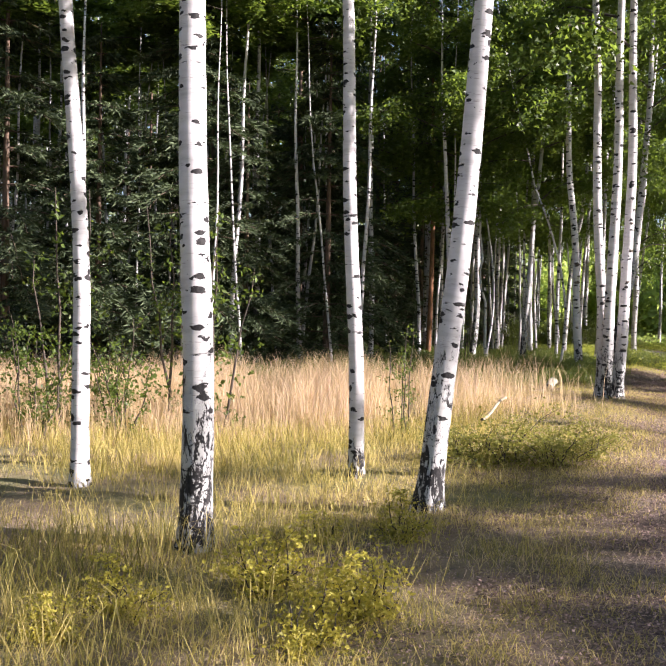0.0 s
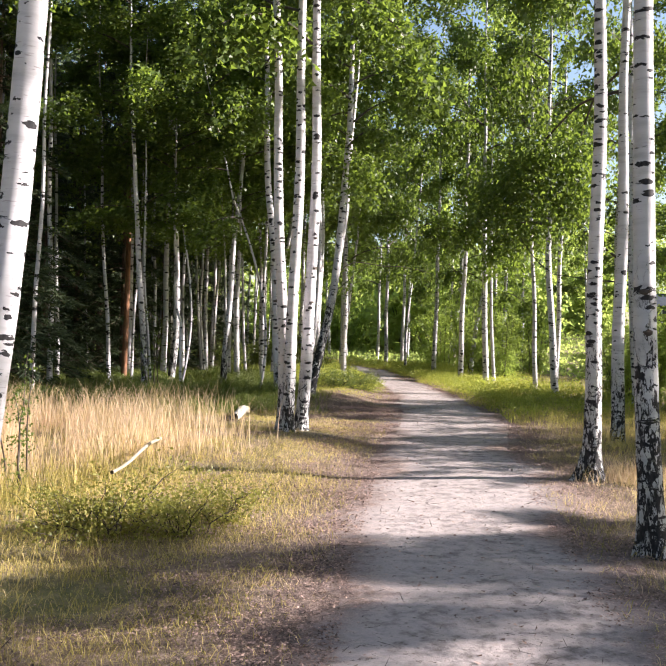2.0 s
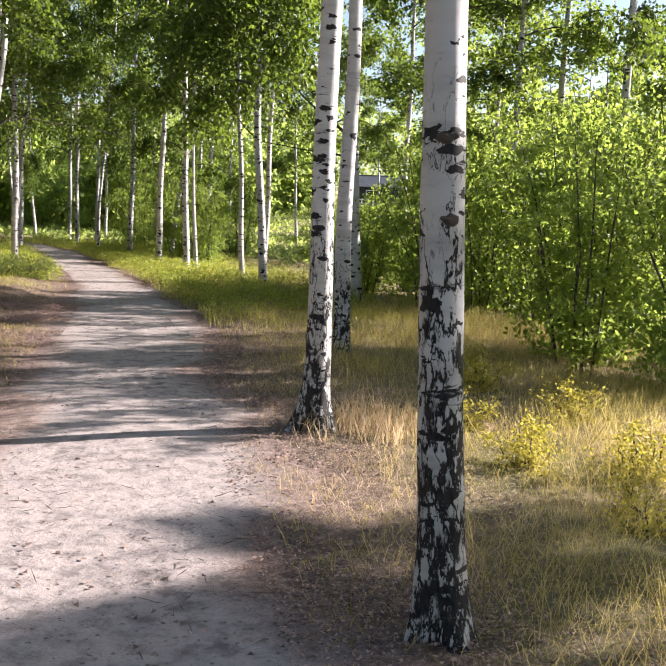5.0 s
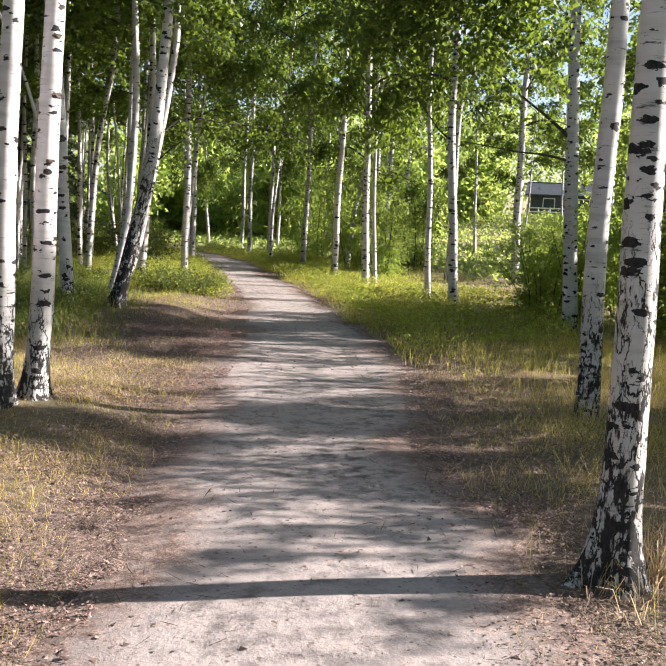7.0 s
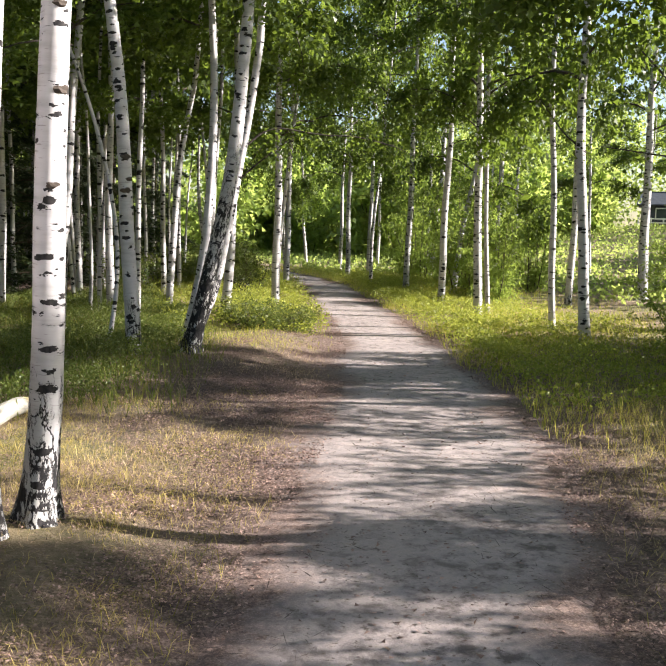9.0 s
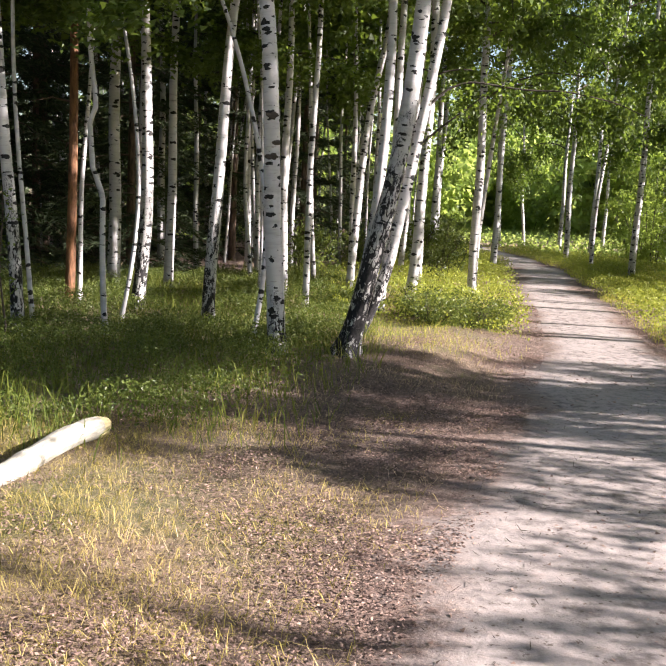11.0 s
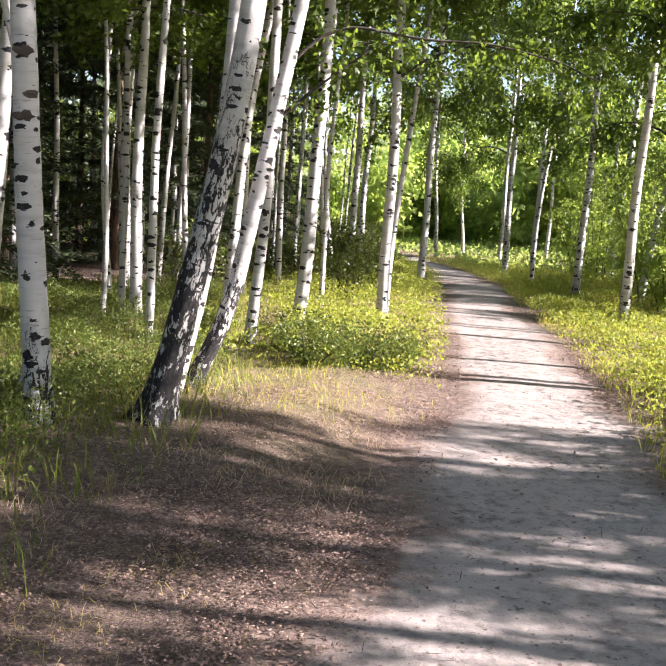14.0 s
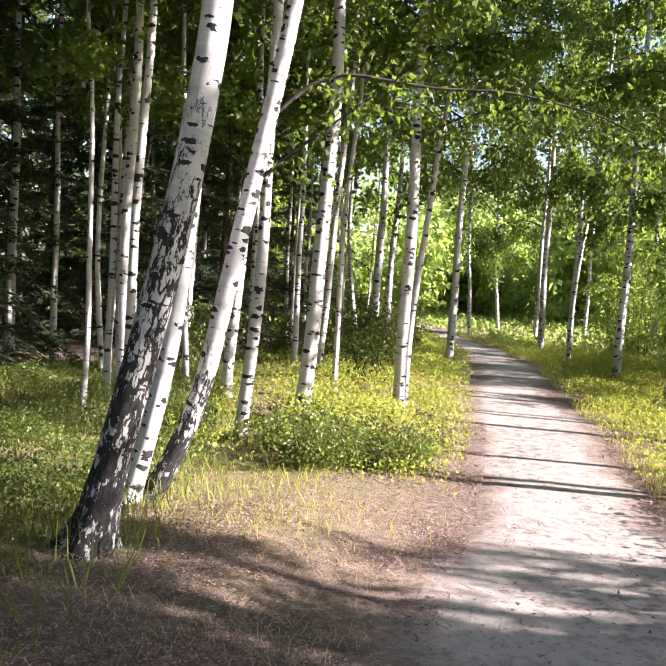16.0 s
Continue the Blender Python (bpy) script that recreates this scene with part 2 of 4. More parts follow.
BERRY_LEAF = leaf_material("bilberry_leaf", (0.03, 0.055, 0.012), (0.11, 0.14, 0.03), (0.25, 0.30, 0.05), 0.4, 0.35)
VERGE_LEAF = leaf_material("verge_leaf", (0.10, 0.14, 0.022), (0.27, 0.30, 0.05), (0.50, 0.53, 0.08), 0.5, 0.42)
GOLD_LEAF = leaf_material("yellow_leaf", (0.18, 0.17, 0.03), (0.42, 0.36, 0.06), (0.62, 0.54, 0.09), 0.5, 0.45)
DEAD_LEAF = leaf_material("dead_leaf", (0.05, 0.032, 0.030), (0.31, 0.205, 0.172), (0.36, 0.24, 0.19), 0.6, 0.12)
STRAW = grass_material("straw_grass", [(0.0, (0.44, 0.32, 0.16)), (0.45, (0.64, 0.49, 0.30)), (1.0, (0.76, 0.56, 0.47))], 0.5)
MEADOW = grass_material("dry_meadow_grass", [(0.0, (0.07, 0.075, 0.022)), (0.28, (0.27, 0.24, 0.06)), (0.55, (0.58, 0.47, 0.16)), (1.0, (0.76, 0.60, 0.31))], 0.45)
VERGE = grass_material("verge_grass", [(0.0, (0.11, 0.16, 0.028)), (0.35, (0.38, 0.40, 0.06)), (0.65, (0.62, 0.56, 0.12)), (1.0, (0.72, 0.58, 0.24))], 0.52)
# darker copy of the verge grass, with the wood's shade in its colour
SHADE_TONED_GRASS = grass_material("shade_toned_grass", [(0.0, (0.05, 0.075, 0.018)), (0.45, (0.15, 0.19, 0.035)), (0.8, (0.30, 0.30, 0.07)), (1.0, (0.45, 0.36, 0.15))], 0.4)
OLIVE_LEAF = leaf_material("olive_leaf", (0.07, 0.085, 0.02), (0.21, 0.205, 0.045), (0.42, 0.40, 0.08), 0.5, 0.45)
FLOOR = ground_material()
SAND = path_material()


# ---- mesh helpers ----
def vnoise(x, y, seed=0):
    """Smooth value noise of arrays, 0 to 1."""
    x, y = np.asarray(x, float), np.asarray(y, float)
    xi, yi = np.floor(x).astype(np.int64), np.floor(y).astype(np.int64)
    fx, fy = x - xi, y - yi
    fx, fy = fx * fx * (3 - 2 * fx), fy * fy * (3 - 2 * fy)

    def cell(a, b):
        v = (a * 374761393 + b * 668265263 + seed * 982451653) & 0x7FFFFFFF
        v = ((v ^ (v >> 13)) * 1274126177) & 0x7FFFFFFF
        return ((v ^ (v >> 16)) & 0xFFFF) / 65535.0

    low = cell(xi, yi) * (1 - fx) + cell(xi + 1, yi) * fx
    high = cell(xi, yi + 1) * (1 - fx) + cell(xi + 1, yi + 1) * fx
    return low * (1 - fy) + high * fy


def mesh_from(name, verts, faces, mat, attrs=None, smooth=False):
    me = bpy.data.meshes.new(name)
    me.from_pydata(np.asarray(verts).tolist(), [], faces if isinstance(faces, list) else faces.tolist())
    me.materials.append(mat)
    for key, values in (attrs or {}).items():
        values = np.asarray(values, np.float32)
        if values.ndim == 2:
            me.attributes.new(key, "FLOAT_VECTOR", "POINT").data.foreach_set("vector", values.ravel())
        else:
            me.attributes.new(key, "FLOAT", "POINT").data.foreach_set("value", values)
    if smooth:
        me.polygons.foreach_set("use_smooth", np.ones(len(me.polygons), bool))
    me.update()
    return me


def thing(name, x, y, z, label, category, group="", kind=""):
    ob = new(name)
    ob.empty_display_size = 0.2
    ob.location = (x, y, z)
    return tagged(ob, label, category, group, kind)


def part_of(name, me, parent, label=""):
    ob = new(name, me)
    ob.parent = parent
    return tagged(ob, label) if label else ob


class Tubes:
    """Collects tapering tubes into one mesh."""

    def __init__(self):
        self.v, self.f, self.bark, self.rough, self.n = [], [], [], [], 0

    def add(self, pts, radii, sides=6, rough=None, lobes=0.0):
        pts, radii = np.asarray(pts, float), np.asarray(radii, float)
        k = len(pts)
        tang = np.gradient(pts, axis=0)
        tang /= np.linalg.norm(tang, axis=1)[:, None] + 1e-9
        ref = np.array([0.0, 1.0, 0.0]) if abs(tang[0][2]) > 0.6 else np.array([0.0, 0.0, 1.0])
        a = np.cross(tang, ref)
        a /= np.linalg.norm(a, axis=1)[:, None] + 1e-9
        b = np.cross(tang, a)
        th = np.linspace(0, 2 * math.pi, sides, endpoint=False)
        length = np.concatenate(([0], np.cumsum(np.linalg.norm(np.diff(pts, axis=0), axis=1))))
        rr = np.repeat(radii[:, None], sides, 1)
        if lobes:
            wave = 0.55 * np.cos(3 * th + 1.3) + 0.45 * np.cos(5 * th + 0.4)
            rr = rr * (1 + lobes * np.exp(-length / 0.16)[:, None] * (1 + wave[None, :]))
            rr = rr * (1 + 0.035 * (vnoise(th[None, :] * 2.1 + 40, length[:, None] * 7.0, 5) - 0.5) * 2)
        ring = pts[:, None, :] + rr[..., None] * (np.cos(th)[None, :, None] * a[:, None, :] + np.sin(th)[None, :, None] * b[:, None, :])
        self.v.append(ring.reshape(-1, 3))
        bark = np.stack((rr * np.cos(th), rr * np.sin(th), np.repeat(length[:, None], sides, 1)), -1)
        self.bark.append(bark.reshape(-1, 3))
        self.rough.append(np.repeat(np.zeros(k) if rough is None else rough, sides))
        i, j = np.meshgrid(np.arange(k - 1), np.arange(sides), indexing="ij")
        q = np.stack((i * sides + j, i * sides + (j + 1) % sides, (i + 1) * sides + (j + 1) % sides, (i + 1) * sides + j), -1)
        self.f.append(q.reshape(-1, 4) + self.n)
        self.n += k * sides

    def mesh(self, name, mat):
        return mesh_from(name, np.concatenate(self.v), np.concatenate(self.f), mat,
                         {"bark": np.concatenate(self.bark), "rough": np.concatenate(self.rough)}, True)


def leaf_quads(rng, centres, size, droop=0.5, slim=0.62, axis=None, far=False, flat=False):
    """Folded four-cornered leaves round the centres."""
    n = len(centres)
    d = rng.normal(size=(n, 3)) if axis is None else axis + rng.normal(size=(n, 3)) * 0.35
    d[:, 2] -= droop
    d /= np.linalg.norm(d, axis=1)[:, None]
    if flat:
        d[:, 2] = rng.normal(0, 0.16, n)
        d /= np.linalg.norm(d, axis=1)[:, None]
    s = np.cross(d, np.array([0, 0, 1.0]) + rng.normal(size=(n, 3)) * 0.3 if flat else rng.normal(size=(n, 3)))
    s /= np.linalg.norm(s, axis=1)[:, None] + 1e-9
    up = np.cross(d, s)
    ln = size * rng.uniform(0.65, 1.25, (n, 1))
    w = ln * slim * 0.5
    if far:
        v = np.stack((centres - s * w * 1.25, centres + s * w * 1.25, centres + d * ln), 1).reshape(-1, 3)
        return v, np.arange(3 * n).reshape(n, 3)
    mid = centres + d * ln * 0.42
    v = np.stack((centres, mid + s * w + up * w * 0.35, centres + d * ln, mid - s * w + up * w * 0.35), 1).reshape(-1, 3)
    return v, np.arange(4 * n).reshape(n, 4)


def scatter_leaves(name, rng, centres, size, mat, **kw):
    v, f = leaf_quads(rng, np.asarray(centres), size, **kw)
    return mesh_from(name, v, f, mat)


def blades(rng, x, y, z, tall, width, lean):
    """Grass blades of three bends: five corners each."""
    n = len(x)
    az, tw = rng.uniform(0, 2 * math.pi, n), rng.uniform(0, 2 * math.pi, n)
    out = tall * lean * rng.uniform(0.2, 1.0, n)
    sx, sy = np.cos(tw) * width / 2, np.sin(tw) * width / 2
    ox, oy = np.cos(az) * out, np.sin(az) * out
    base = np.stack((x, y, z - 0.02), -1)
    side = np.stack((sx, sy, np.zeros(n)), -1)
    mid = base + np.stack((ox * 0.35, oy * 0.35, tall * 0.6), -1)
    tip = base + np.stack((ox, oy, tall * (1 - 0.25 * lean)), -1)
    v = np.stack((base - side, base + side, mid + side * 0.75, mid - side * 0.75, tip), 1).reshape(-1, 3)
    k = np.arange(n)[:, None] * 5
    quads, tris = (k + np.array([[0, 1, 2, 3]])).tolist(), (k + np.array([[3, 2, 4]])).tolist()
    return v, quads + tris


# ---- lie of the land ----
PATH_Y = np.array([-60, -8, 2, 5, 7, 10.5, 13, 15.3, 17.5, 20, 22, 25.3, 31.5, 37, 43, 50, 58, 75])
PATH_L = np.array([-22, -3.2, 1.0, 2.0, 2.7, 4.0, 5.0, 5.95, 6.8, 7.65, 8.3, 9.15, 10.5, 11.75, 12.6, 12.4, 10.5, 4.0])
PATH_R = np.array([-20.4, -1.6, 2.5, 3.55, 4.35, 5.75, 6.85, 7.95, 8.75, 9.2, 9.85, 10.65, 11.95, 13.05, 13.75, 13.6, 11.8, 5.4])


def path_left(y):
    return np.interp(y, PATH_Y, PATH_L)


def path_right(y):
    return np.interp(y, PATH_Y, PATH_R)


def off_path(x, y):
    """Metres outside the path's edge, below 0 on the path."""
    return np.maximum(path_left(y) - x, x - path_right(y)) * 0.9


def land(x, y):
    x, y = np.asarray(x, float), np.asarray(y, float)
    z = 0.05 + 0.19 / (1 + np.exp(-np.clip((x + 0.35 * y - 3.6) * 1.1, -40, 40))) + 0.03 * np.sin(x * 0.5 + 1) * np.sin(y * 0.4)
    o = np.clip(off_path(x, y), 0, 1.2) / 1.2
    z = z + o * (0.05 * (vnoise(x * 0.8 + 50, y * 0.8 + 50, 1) - 0.3) + 0.04 * (vnoise(x * 2.3 + 9, y * 2.3 + 9, 2) - 0.5))
    bank = np.clip((path_left(y) - x - 0.15) / 1.1, 0, 1) * np.clip((y - 17.6) / 2.4, 0, 1)
    z = z + 0.14 * bank * bank * (3 - 2 * bank)
    z = z + 0.15 * np.exp(-((x - 3.3) / 1.8) ** 2 - ((y - 12.9) / 2.3) ** 2) * np.clip((path_left(y) - x - 0.1) / 0.8, 0, 1)
    far = np.clip((x - 24) / 40, 0, 1)
    return z + 3.0 * far * far * (3 - 2 * far)


def axis_lines(low, high, step, far):
    mid = np.arange(low, high + 1e-6, step)
    grow = step * 1.45 ** np.arange(1, 40)
    out = np.cumsum(grow)
    out = out[out < far]
    return np.concatenate((low - out[::-1], mid, high + out))


gx, gy = axis_lines(-12, 20, 0.27, 900), axis_lines(-6, 50, 0.27, 900)
mx, my = np.meshgrid(gx, gy, indexing="ij")
mx, my = mx.ravel(), my.ravel()
mz = land(mx, my)
inside = off_path(mx, my) < -0.12
mz = np.where(inside, mz - 0.03, mz)
ii, jj = np.meshgrid(np.arange(len(gx) - 1), np.arange(len(gy) - 1), indexing="ij")
k = (ii * len(gy) + jj).ravel()
quads = np.stack((k, k + len(gy), k + len(gy) + 1, k + 1), -1)
litter = np.clip(1.15 - np.maximum(off_path(mx, my), 0) / 1.1, 0, 1)
litter = np.maximum(litter, np.clip(1.4 - np.hypot((mx - 6.2) / 2.2, (my - 18.2) / 2.8), 0, 1))
litter = np.maximum(litter, np.clip((path_left(my) - mx - 4.5) / 1.5, 0, 1) * np.clip((my - 22.5) / 2, 0, 1) * (my < 70))
ground = new("ground", mesh_from("ground", np.stack((mx, my, mz), -1), quads, FLOOR, {"litter": litter}, True))
tagged(ground, "brown forest floor with dry grass and leaf litter", "ground", kind="structure")

py = np.arange(-10, 74, 0.14)
across = np.linspace(-0.12, 1.12, 23)
pv, pe = [], []
for i, y in enumerate(py):
    l, r = float(path_left(y)), float(path_right(y))
    l += 0.55 * (float(vnoise(3.1, y * 0.9, 11)) - 0.5) + 0.30 * (float(vnoise(7.7, y * 4.0, 12)) - 0.5)
    r += 0.55 * (float(vnoise(13.1, y * 0.9, 13)) - 0.5) + 0.30 * (float(vnoise(17.7, y * 4.0, 14)) - 0.5)
    x = l + (r - l) * across
    lift = 0.016 * np.clip(np.minimum(across + 0.12, 1.12 - across) / 0.14, 0, 1) - 0.006
    rut = 0.012 * (vnoise(x * 3, np.full_like(x, y * 1.2), 15) - 0.5)
    base = land(x, np.full_like(x, y))
    pv.append(np.stack((x, np.full_like(x, y), base + lift + rut), -1))
    pe.append(np.clip(1.0 - np.minimum(across, 1 - across) / 0.19, 0, 1))
n = len(across)
i, j = np.meshgrid(np.arange(len(py) - 1), np.arange(n - 1), indexing="ij")
k = (i * n + j).ravel()
path = new("path", mesh_from("path", np.concatenate(pv), np.stack((k, k + 1, k + n + 1, k + n), -1), SAND, {"litter": np.concatenate(pe)}, True))
tagged(path, "pale trodden sand footpath with stripes of shade", "path", kind="structure")


# ---- birches ----
def limb_points(rng, start, az, length, rise, sag, steps=7):
    s = np.linspace(0, 1, steps)
    side = rng.normal(0, 0.10, steps).cumsum() * length * 0.12
    r = length * s
    x = start[0] + math.cos(az) * r - math.sin(az) * side
    y = start[1] + math.sin(az) * r + math.cos(az) * side
    z = start[2] + length * (rise * s - sag * s * s)
    return np.stack((x, y, z), -1)


def hanging_leaves(rng, pts, strands, per, reach, spread=0.10, first=0.25):
    """Leaf places along thin twigs that hang from a limb."""
    out = []
    for _ in range(strands):
        s = first + (1 - first) * rng.random()
        f = s * (len(pts) - 1)
        a = int(min(f, len(pts) - 2))
        p = pts[a] + (pts[a + 1] - pts[a]) * (f - a)
        ln = reach * rng.uniform(0.4, 1.2)
        d = np.array([rng.normal(0, 0.35), rng.normal(0, 0.35), -1.0 + 0.6 * rng.random()])
        u = rng.random(per)[:, None]
        out.append(p + d * ln * u + rng.normal(0, spread, (per, 3)))
    return np.concatenate(out)


def crown_kit(seed, radius, tall, limbs, strands, per, size, far=True, mat=LEAF):
    """A birch crown from height 0 up: a mesh for each limb and one of leaves."""
    rng = np.random.default_rng(seed)
    made, spots = [], []
    for q in range(limbs):
        s = (q + rng.random()) / limbs
        length = radius * (0.5 + 0.7 * math.sin(math.pi * (0.18 + 0.78 * s))) * rng.uniform(0.7, 1.15)
        pts = limb_points(rng, (0, 0, tall * s * 0.93), q * 2.4 + rng.uniform(-0.5, 0.5), length, rng.uniform(0.35, 0.9), rng.uniform(0.3, 0.9))
        tube = Tubes()
        tube.add(pts, np.linspace(0.024, 0.005, len(pts)), 5)
        made.append(tube.mesh("limb", TWIG))
        spots.append(hanging_leaves(rng, pts, strands, per, 0.8))
    return made, scatter_leaves("crown", rng, np.concatenate(spots), size, mat, far=far, slim=0.72)


FULL = [crown_kit(100 + q, 2.0, 8.0, 16, 20, 40, 0.085) for q in range(4)]
THIN = [crown_kit(200 + q, 1.5, 6.5, 10, 18, 40, 0.08) for q in range(3)]
LOW = [crown_kit(300 + q, 2.4, 7.0, 16, 24, 44, 0.085) for q in range(3)]
FAR_THIN = [crown_kit(250 + q, 1.45, 6.5, 9, 12, 30, 0.135) for q in range(3)]
FAR_LOW = [crown_kit(350 + q, 2.3, 7.0, 14, 18, 34, 0.13) for q in range(2)]
# birch crowns in the lighter bush leaf, so their colour carries the sunlight
SUN_TONED = [crown_kit(450 + q, 2.3, 8.0, 15, 15, 24, 0.13, True, BUSH_LEAF) for q in range(2)]
KITS = {"sunny": SUN_TONED, "full": FULL, "thin": THIN, "low": LOW, "far_thin": FAR_THIN, "far_low": FAR_LOW}
BIRCHES = []


def birch(x, y, dia, lean=(0, 0), bend=(0, 0), rough=0.3, tall=12.5, kit="full", foot=None, sides=18, rings=46,
          label="", group="birches of the wood", flare=0.28, knots=(), bark=BARK, kinks=((0, 0), (20, 0))):
    """A birch whose stem follows lean and bend up to 4 m and straightens above. foot: height of the lowest leaves."""
    rng = np.random.default_rng(int(abs(x * 731 + y * 1377)) % 99991)
    z0 = float(land(x, y)) - 0.06
    tree = thing("birch_tree", x, y, z0, label or "slender white-barked birch with black marks in the grass", "tree", group)
    z = np.concatenate((np.linspace(0, 0.4, 7), np.linspace(0.5, 5, rings - 17), np.linspace(5.5, tall, 10)))
    zl = np.minimum(z, 4.0)
    more = np.maximum(z - 4.0, 0)
    off = [lean[k] * zl + bend[k] * zl ** 2 + (0.45 * (lean[k] + 8 * bend[k])) * more + 0.012 * np.sin(z * 1.7 + 9 * rng.random()) * np.minimum(z, 1.5) for k in (0, 1)]
    off[0] = off[0] + np.interp(z, [q[0] for q in kinks], [q[1] for q in kinks])
    pts = np.stack((off[0], off[1], z), -1)
    r = dia / 2 * np.clip(1.04 - 0.075 * z, 0.13, None) if tall > 11 else dia / 2 * np.clip(1.04 - 0.10 * z, 0.13, None)
    t = Tubes()
    t.add(pts, r, sides, np.clip(1.06 - 1.1 * (z / max(rough, 0.05)) ** 1.8, -0.25, 1.06), flare)
    part_of("trunk", t.mesh("trunk", bark), tree)
    for kz, az, wide in knots:
        a = radians(az)
        rad = float(np.interp(kz, z, r)) * 0.93
        bm = bmesh.new()
        bmesh.ops.create_icosphere(bm, subdivisions=2, radius=1.0)
        for v in bm.verts:
            v.co *= 1.0 + 1.1 * (float(vnoise(v.co.x * 3 + 9 + 7 * kz, v.co.z * 4 + v.co.y * 3 + 19 + 5 * kz, 3)) - 0.45)
        bm.transform(Matrix.Translation((float(np.interp(kz, z, off[0])) + rad * math.cos(a), float(np.interp(kz, z, off[1])) + rad * math.sin(a), kz))
                     @ Matrix.Rotation(a, 4, "Z") @ Matrix.Diagonal((0.012, wide * 0.36, wide * 0.22, 1)))
        me = bpy.data.meshes.new("knot")
        bm.to_mesh(me)
        me.materials.append(TWIG)
        part_of("knot", me, tree, "dark branch scar on the bark")
    limbs, leaves = KITS[kit][int(rng.integers(len(KITS[kit])))]
    zc = foot if foot is not None else tall * 0.42
    cx, cy = float(np.interp(zc, z, off[0])), float(np.interp(zc, z, off[1]))
    top = np.array([np.interp(tall, z, off[0]) - cx, np.interp(tall, z, off[1]) - cy, tall - zc])
    span = (tall - zc) / (8.0 if kit in ("full", "sunny") else 6.5 if kit.endswith("thin") else 7.0)
    turn = Vector((0, 0, 1)).rotation_difference(Vector(top)).to_matrix().to_4x4() @ Matrix.Rotation(rng.uniform(0, 6.28), 4, "Z")
    for me in (*limbs, leaves):
        ob = part_of("crown" if me is leaves else "limb", me, tree)
        ob.matrix_local = Matrix.Translation((cx, cy, zc)) @ turn @ Matrix.Diagonal((1, 1, span, 1))
    BIRCHES.append((x, y))
    return tree


birch(-2.02, 7.64, 0.144, (0.009, -0.000), (-0.0121, 0.0000), 0.15, foot=5.2, sides=28, rings=90, label="slim white birch with few marks in dry grass")
birch(-0.81, 5.71, 0.195, (0.007, -0.000), (-0.0080, 0.0000), 1.75, foot=5.5, sides=28, rings=90, label="stout white birch with black cracked foot")
birch(0.22, 7.95, 0.128, (-0.024, 0.000), (-0.0041, 0.0000), 0.60, foot=5.0, sides=28, rings=90, label="slim white birch straight in dry grass")
birch(0.69, 6.65, 0.173, (0.092, -0.000), (-0.0001, 0.0000), 1.65, flare=0.5, foot=5.2, sides=28, rings=90, label="leaning white birch with black split foot")
birch(3.90, 13.73, 0.149, (-0.022, 0.010), (-0.0039, 0.0018), 1.15, flare=0.6, foot=5.2, sides=28, rings=90, label="upright white birch in a clump beside the path")
birch(3.91, 13.60, 0.158, (0.036, -0.016), (-0.0034, 0.0016), 1.25, flare=0.6, foot=5.4, sides=28, rings=90, label="leaning white birch in a clump beside the path")
birch(4.17, 13.91, 0.165, (0.069, -0.032), (-0.0101, 0.0047), 1.15, flare=0.6, foot=5.0, sides=28, rings=90, knots=((2.2, -60, 0.10), (1.75, -85, 0.08), (2.6, -75, 0.08)), label="white birch at the back of a clump")
tree_f = birch(6.13, 9.93, 0.165, (0.016, -0.008), (-0.0037, 0.0017), 2.30, kit="thin", foot=5.5, sides=28, rings=90, flare=1.25, label="white birch with black bark beside the path")
tree_f2 = birch(8.32, 12.92, 0.175, (-0.008, 0.004), (0.0018, -0.0008), 1.60, kit="thin", foot=6.0, sides=28, rings=90, label="grey-white birch with dark foot in grass")
birch(4.85, 6.99, 0.158, (-0.060, 0.028), (0.0072, -0.0033), 2.60, foot=4.8, sides=28, rings=90, flare=0.7, knots=((1.76, -125, 0.09), (1.5, -110, 0.08)), label="stout white birch with black patched bark")
tree_m = birch(12.52, 22.29, 0.178, (-0.089, 0.033), (0.0083, -0.0031), 0.10, kit="thin", foot=3.6, label="grey-white birch on the grassy verge")
birch(12.69, 23.62, 0.120, (-0.047, 0.017), (0.0016, -0.0006), 0.10, kit="thin", foot=3.3)
birch(12.38, 25.95, 0.169, (-0.035, 0.013), (0.0013, -0.0005), 0.20, kit="thin", foot=3.6)
birch(13.19, 27.16, 0.105, (-0.063, 0.023), (0.0059, -0.0022), 0.10, kit="low", foot=3.4, tall=10.5)
birch(14.81, 32.59, 0.156, (0.087, -0.032), (0.0122, -0.0045), 0.10, kit="low", foot=2.6, tall=10.5)
tree_r = birch(12.18, 18.30, 0.216, (-0.067, 0.025), (0.0028, -0.0010), 0.50, kit="thin", foot=4.4, label="white birch with forking limbs among bushes")
birch(19.62, 30.96, 0.266, (-0.027, 0.010), (0.0036, -0.0014), 0.20, kit="low", foot=4.2)
birch(5.22, 20.10, 0.172, (-0.042, -0.003), (-0.0071, -0.0005), 1.00, foot=5.2, sides=28, rings=90, knots=((2.30, -84, 0.15), (2.06, -55, 0.12), (1.93, -88, 0.15)), label="upright white birch with two large dark knots")
birch(5.90, 20.38, 0.188, (0.246, -0.019), (-0.0205, 0.0016), 3.10, foot=5.0, sides=28, rings=90, bark=OLD_BARK, flare=0.85, label="strongly leaning birch with thick cracked black bark")
birch(5.97, 21.40, 0.122, (0.250, -0.019), (-0.0427, 0.0033), 0.15, foot=5, sides=28, rings=90, label="smooth white leaning birch stem")
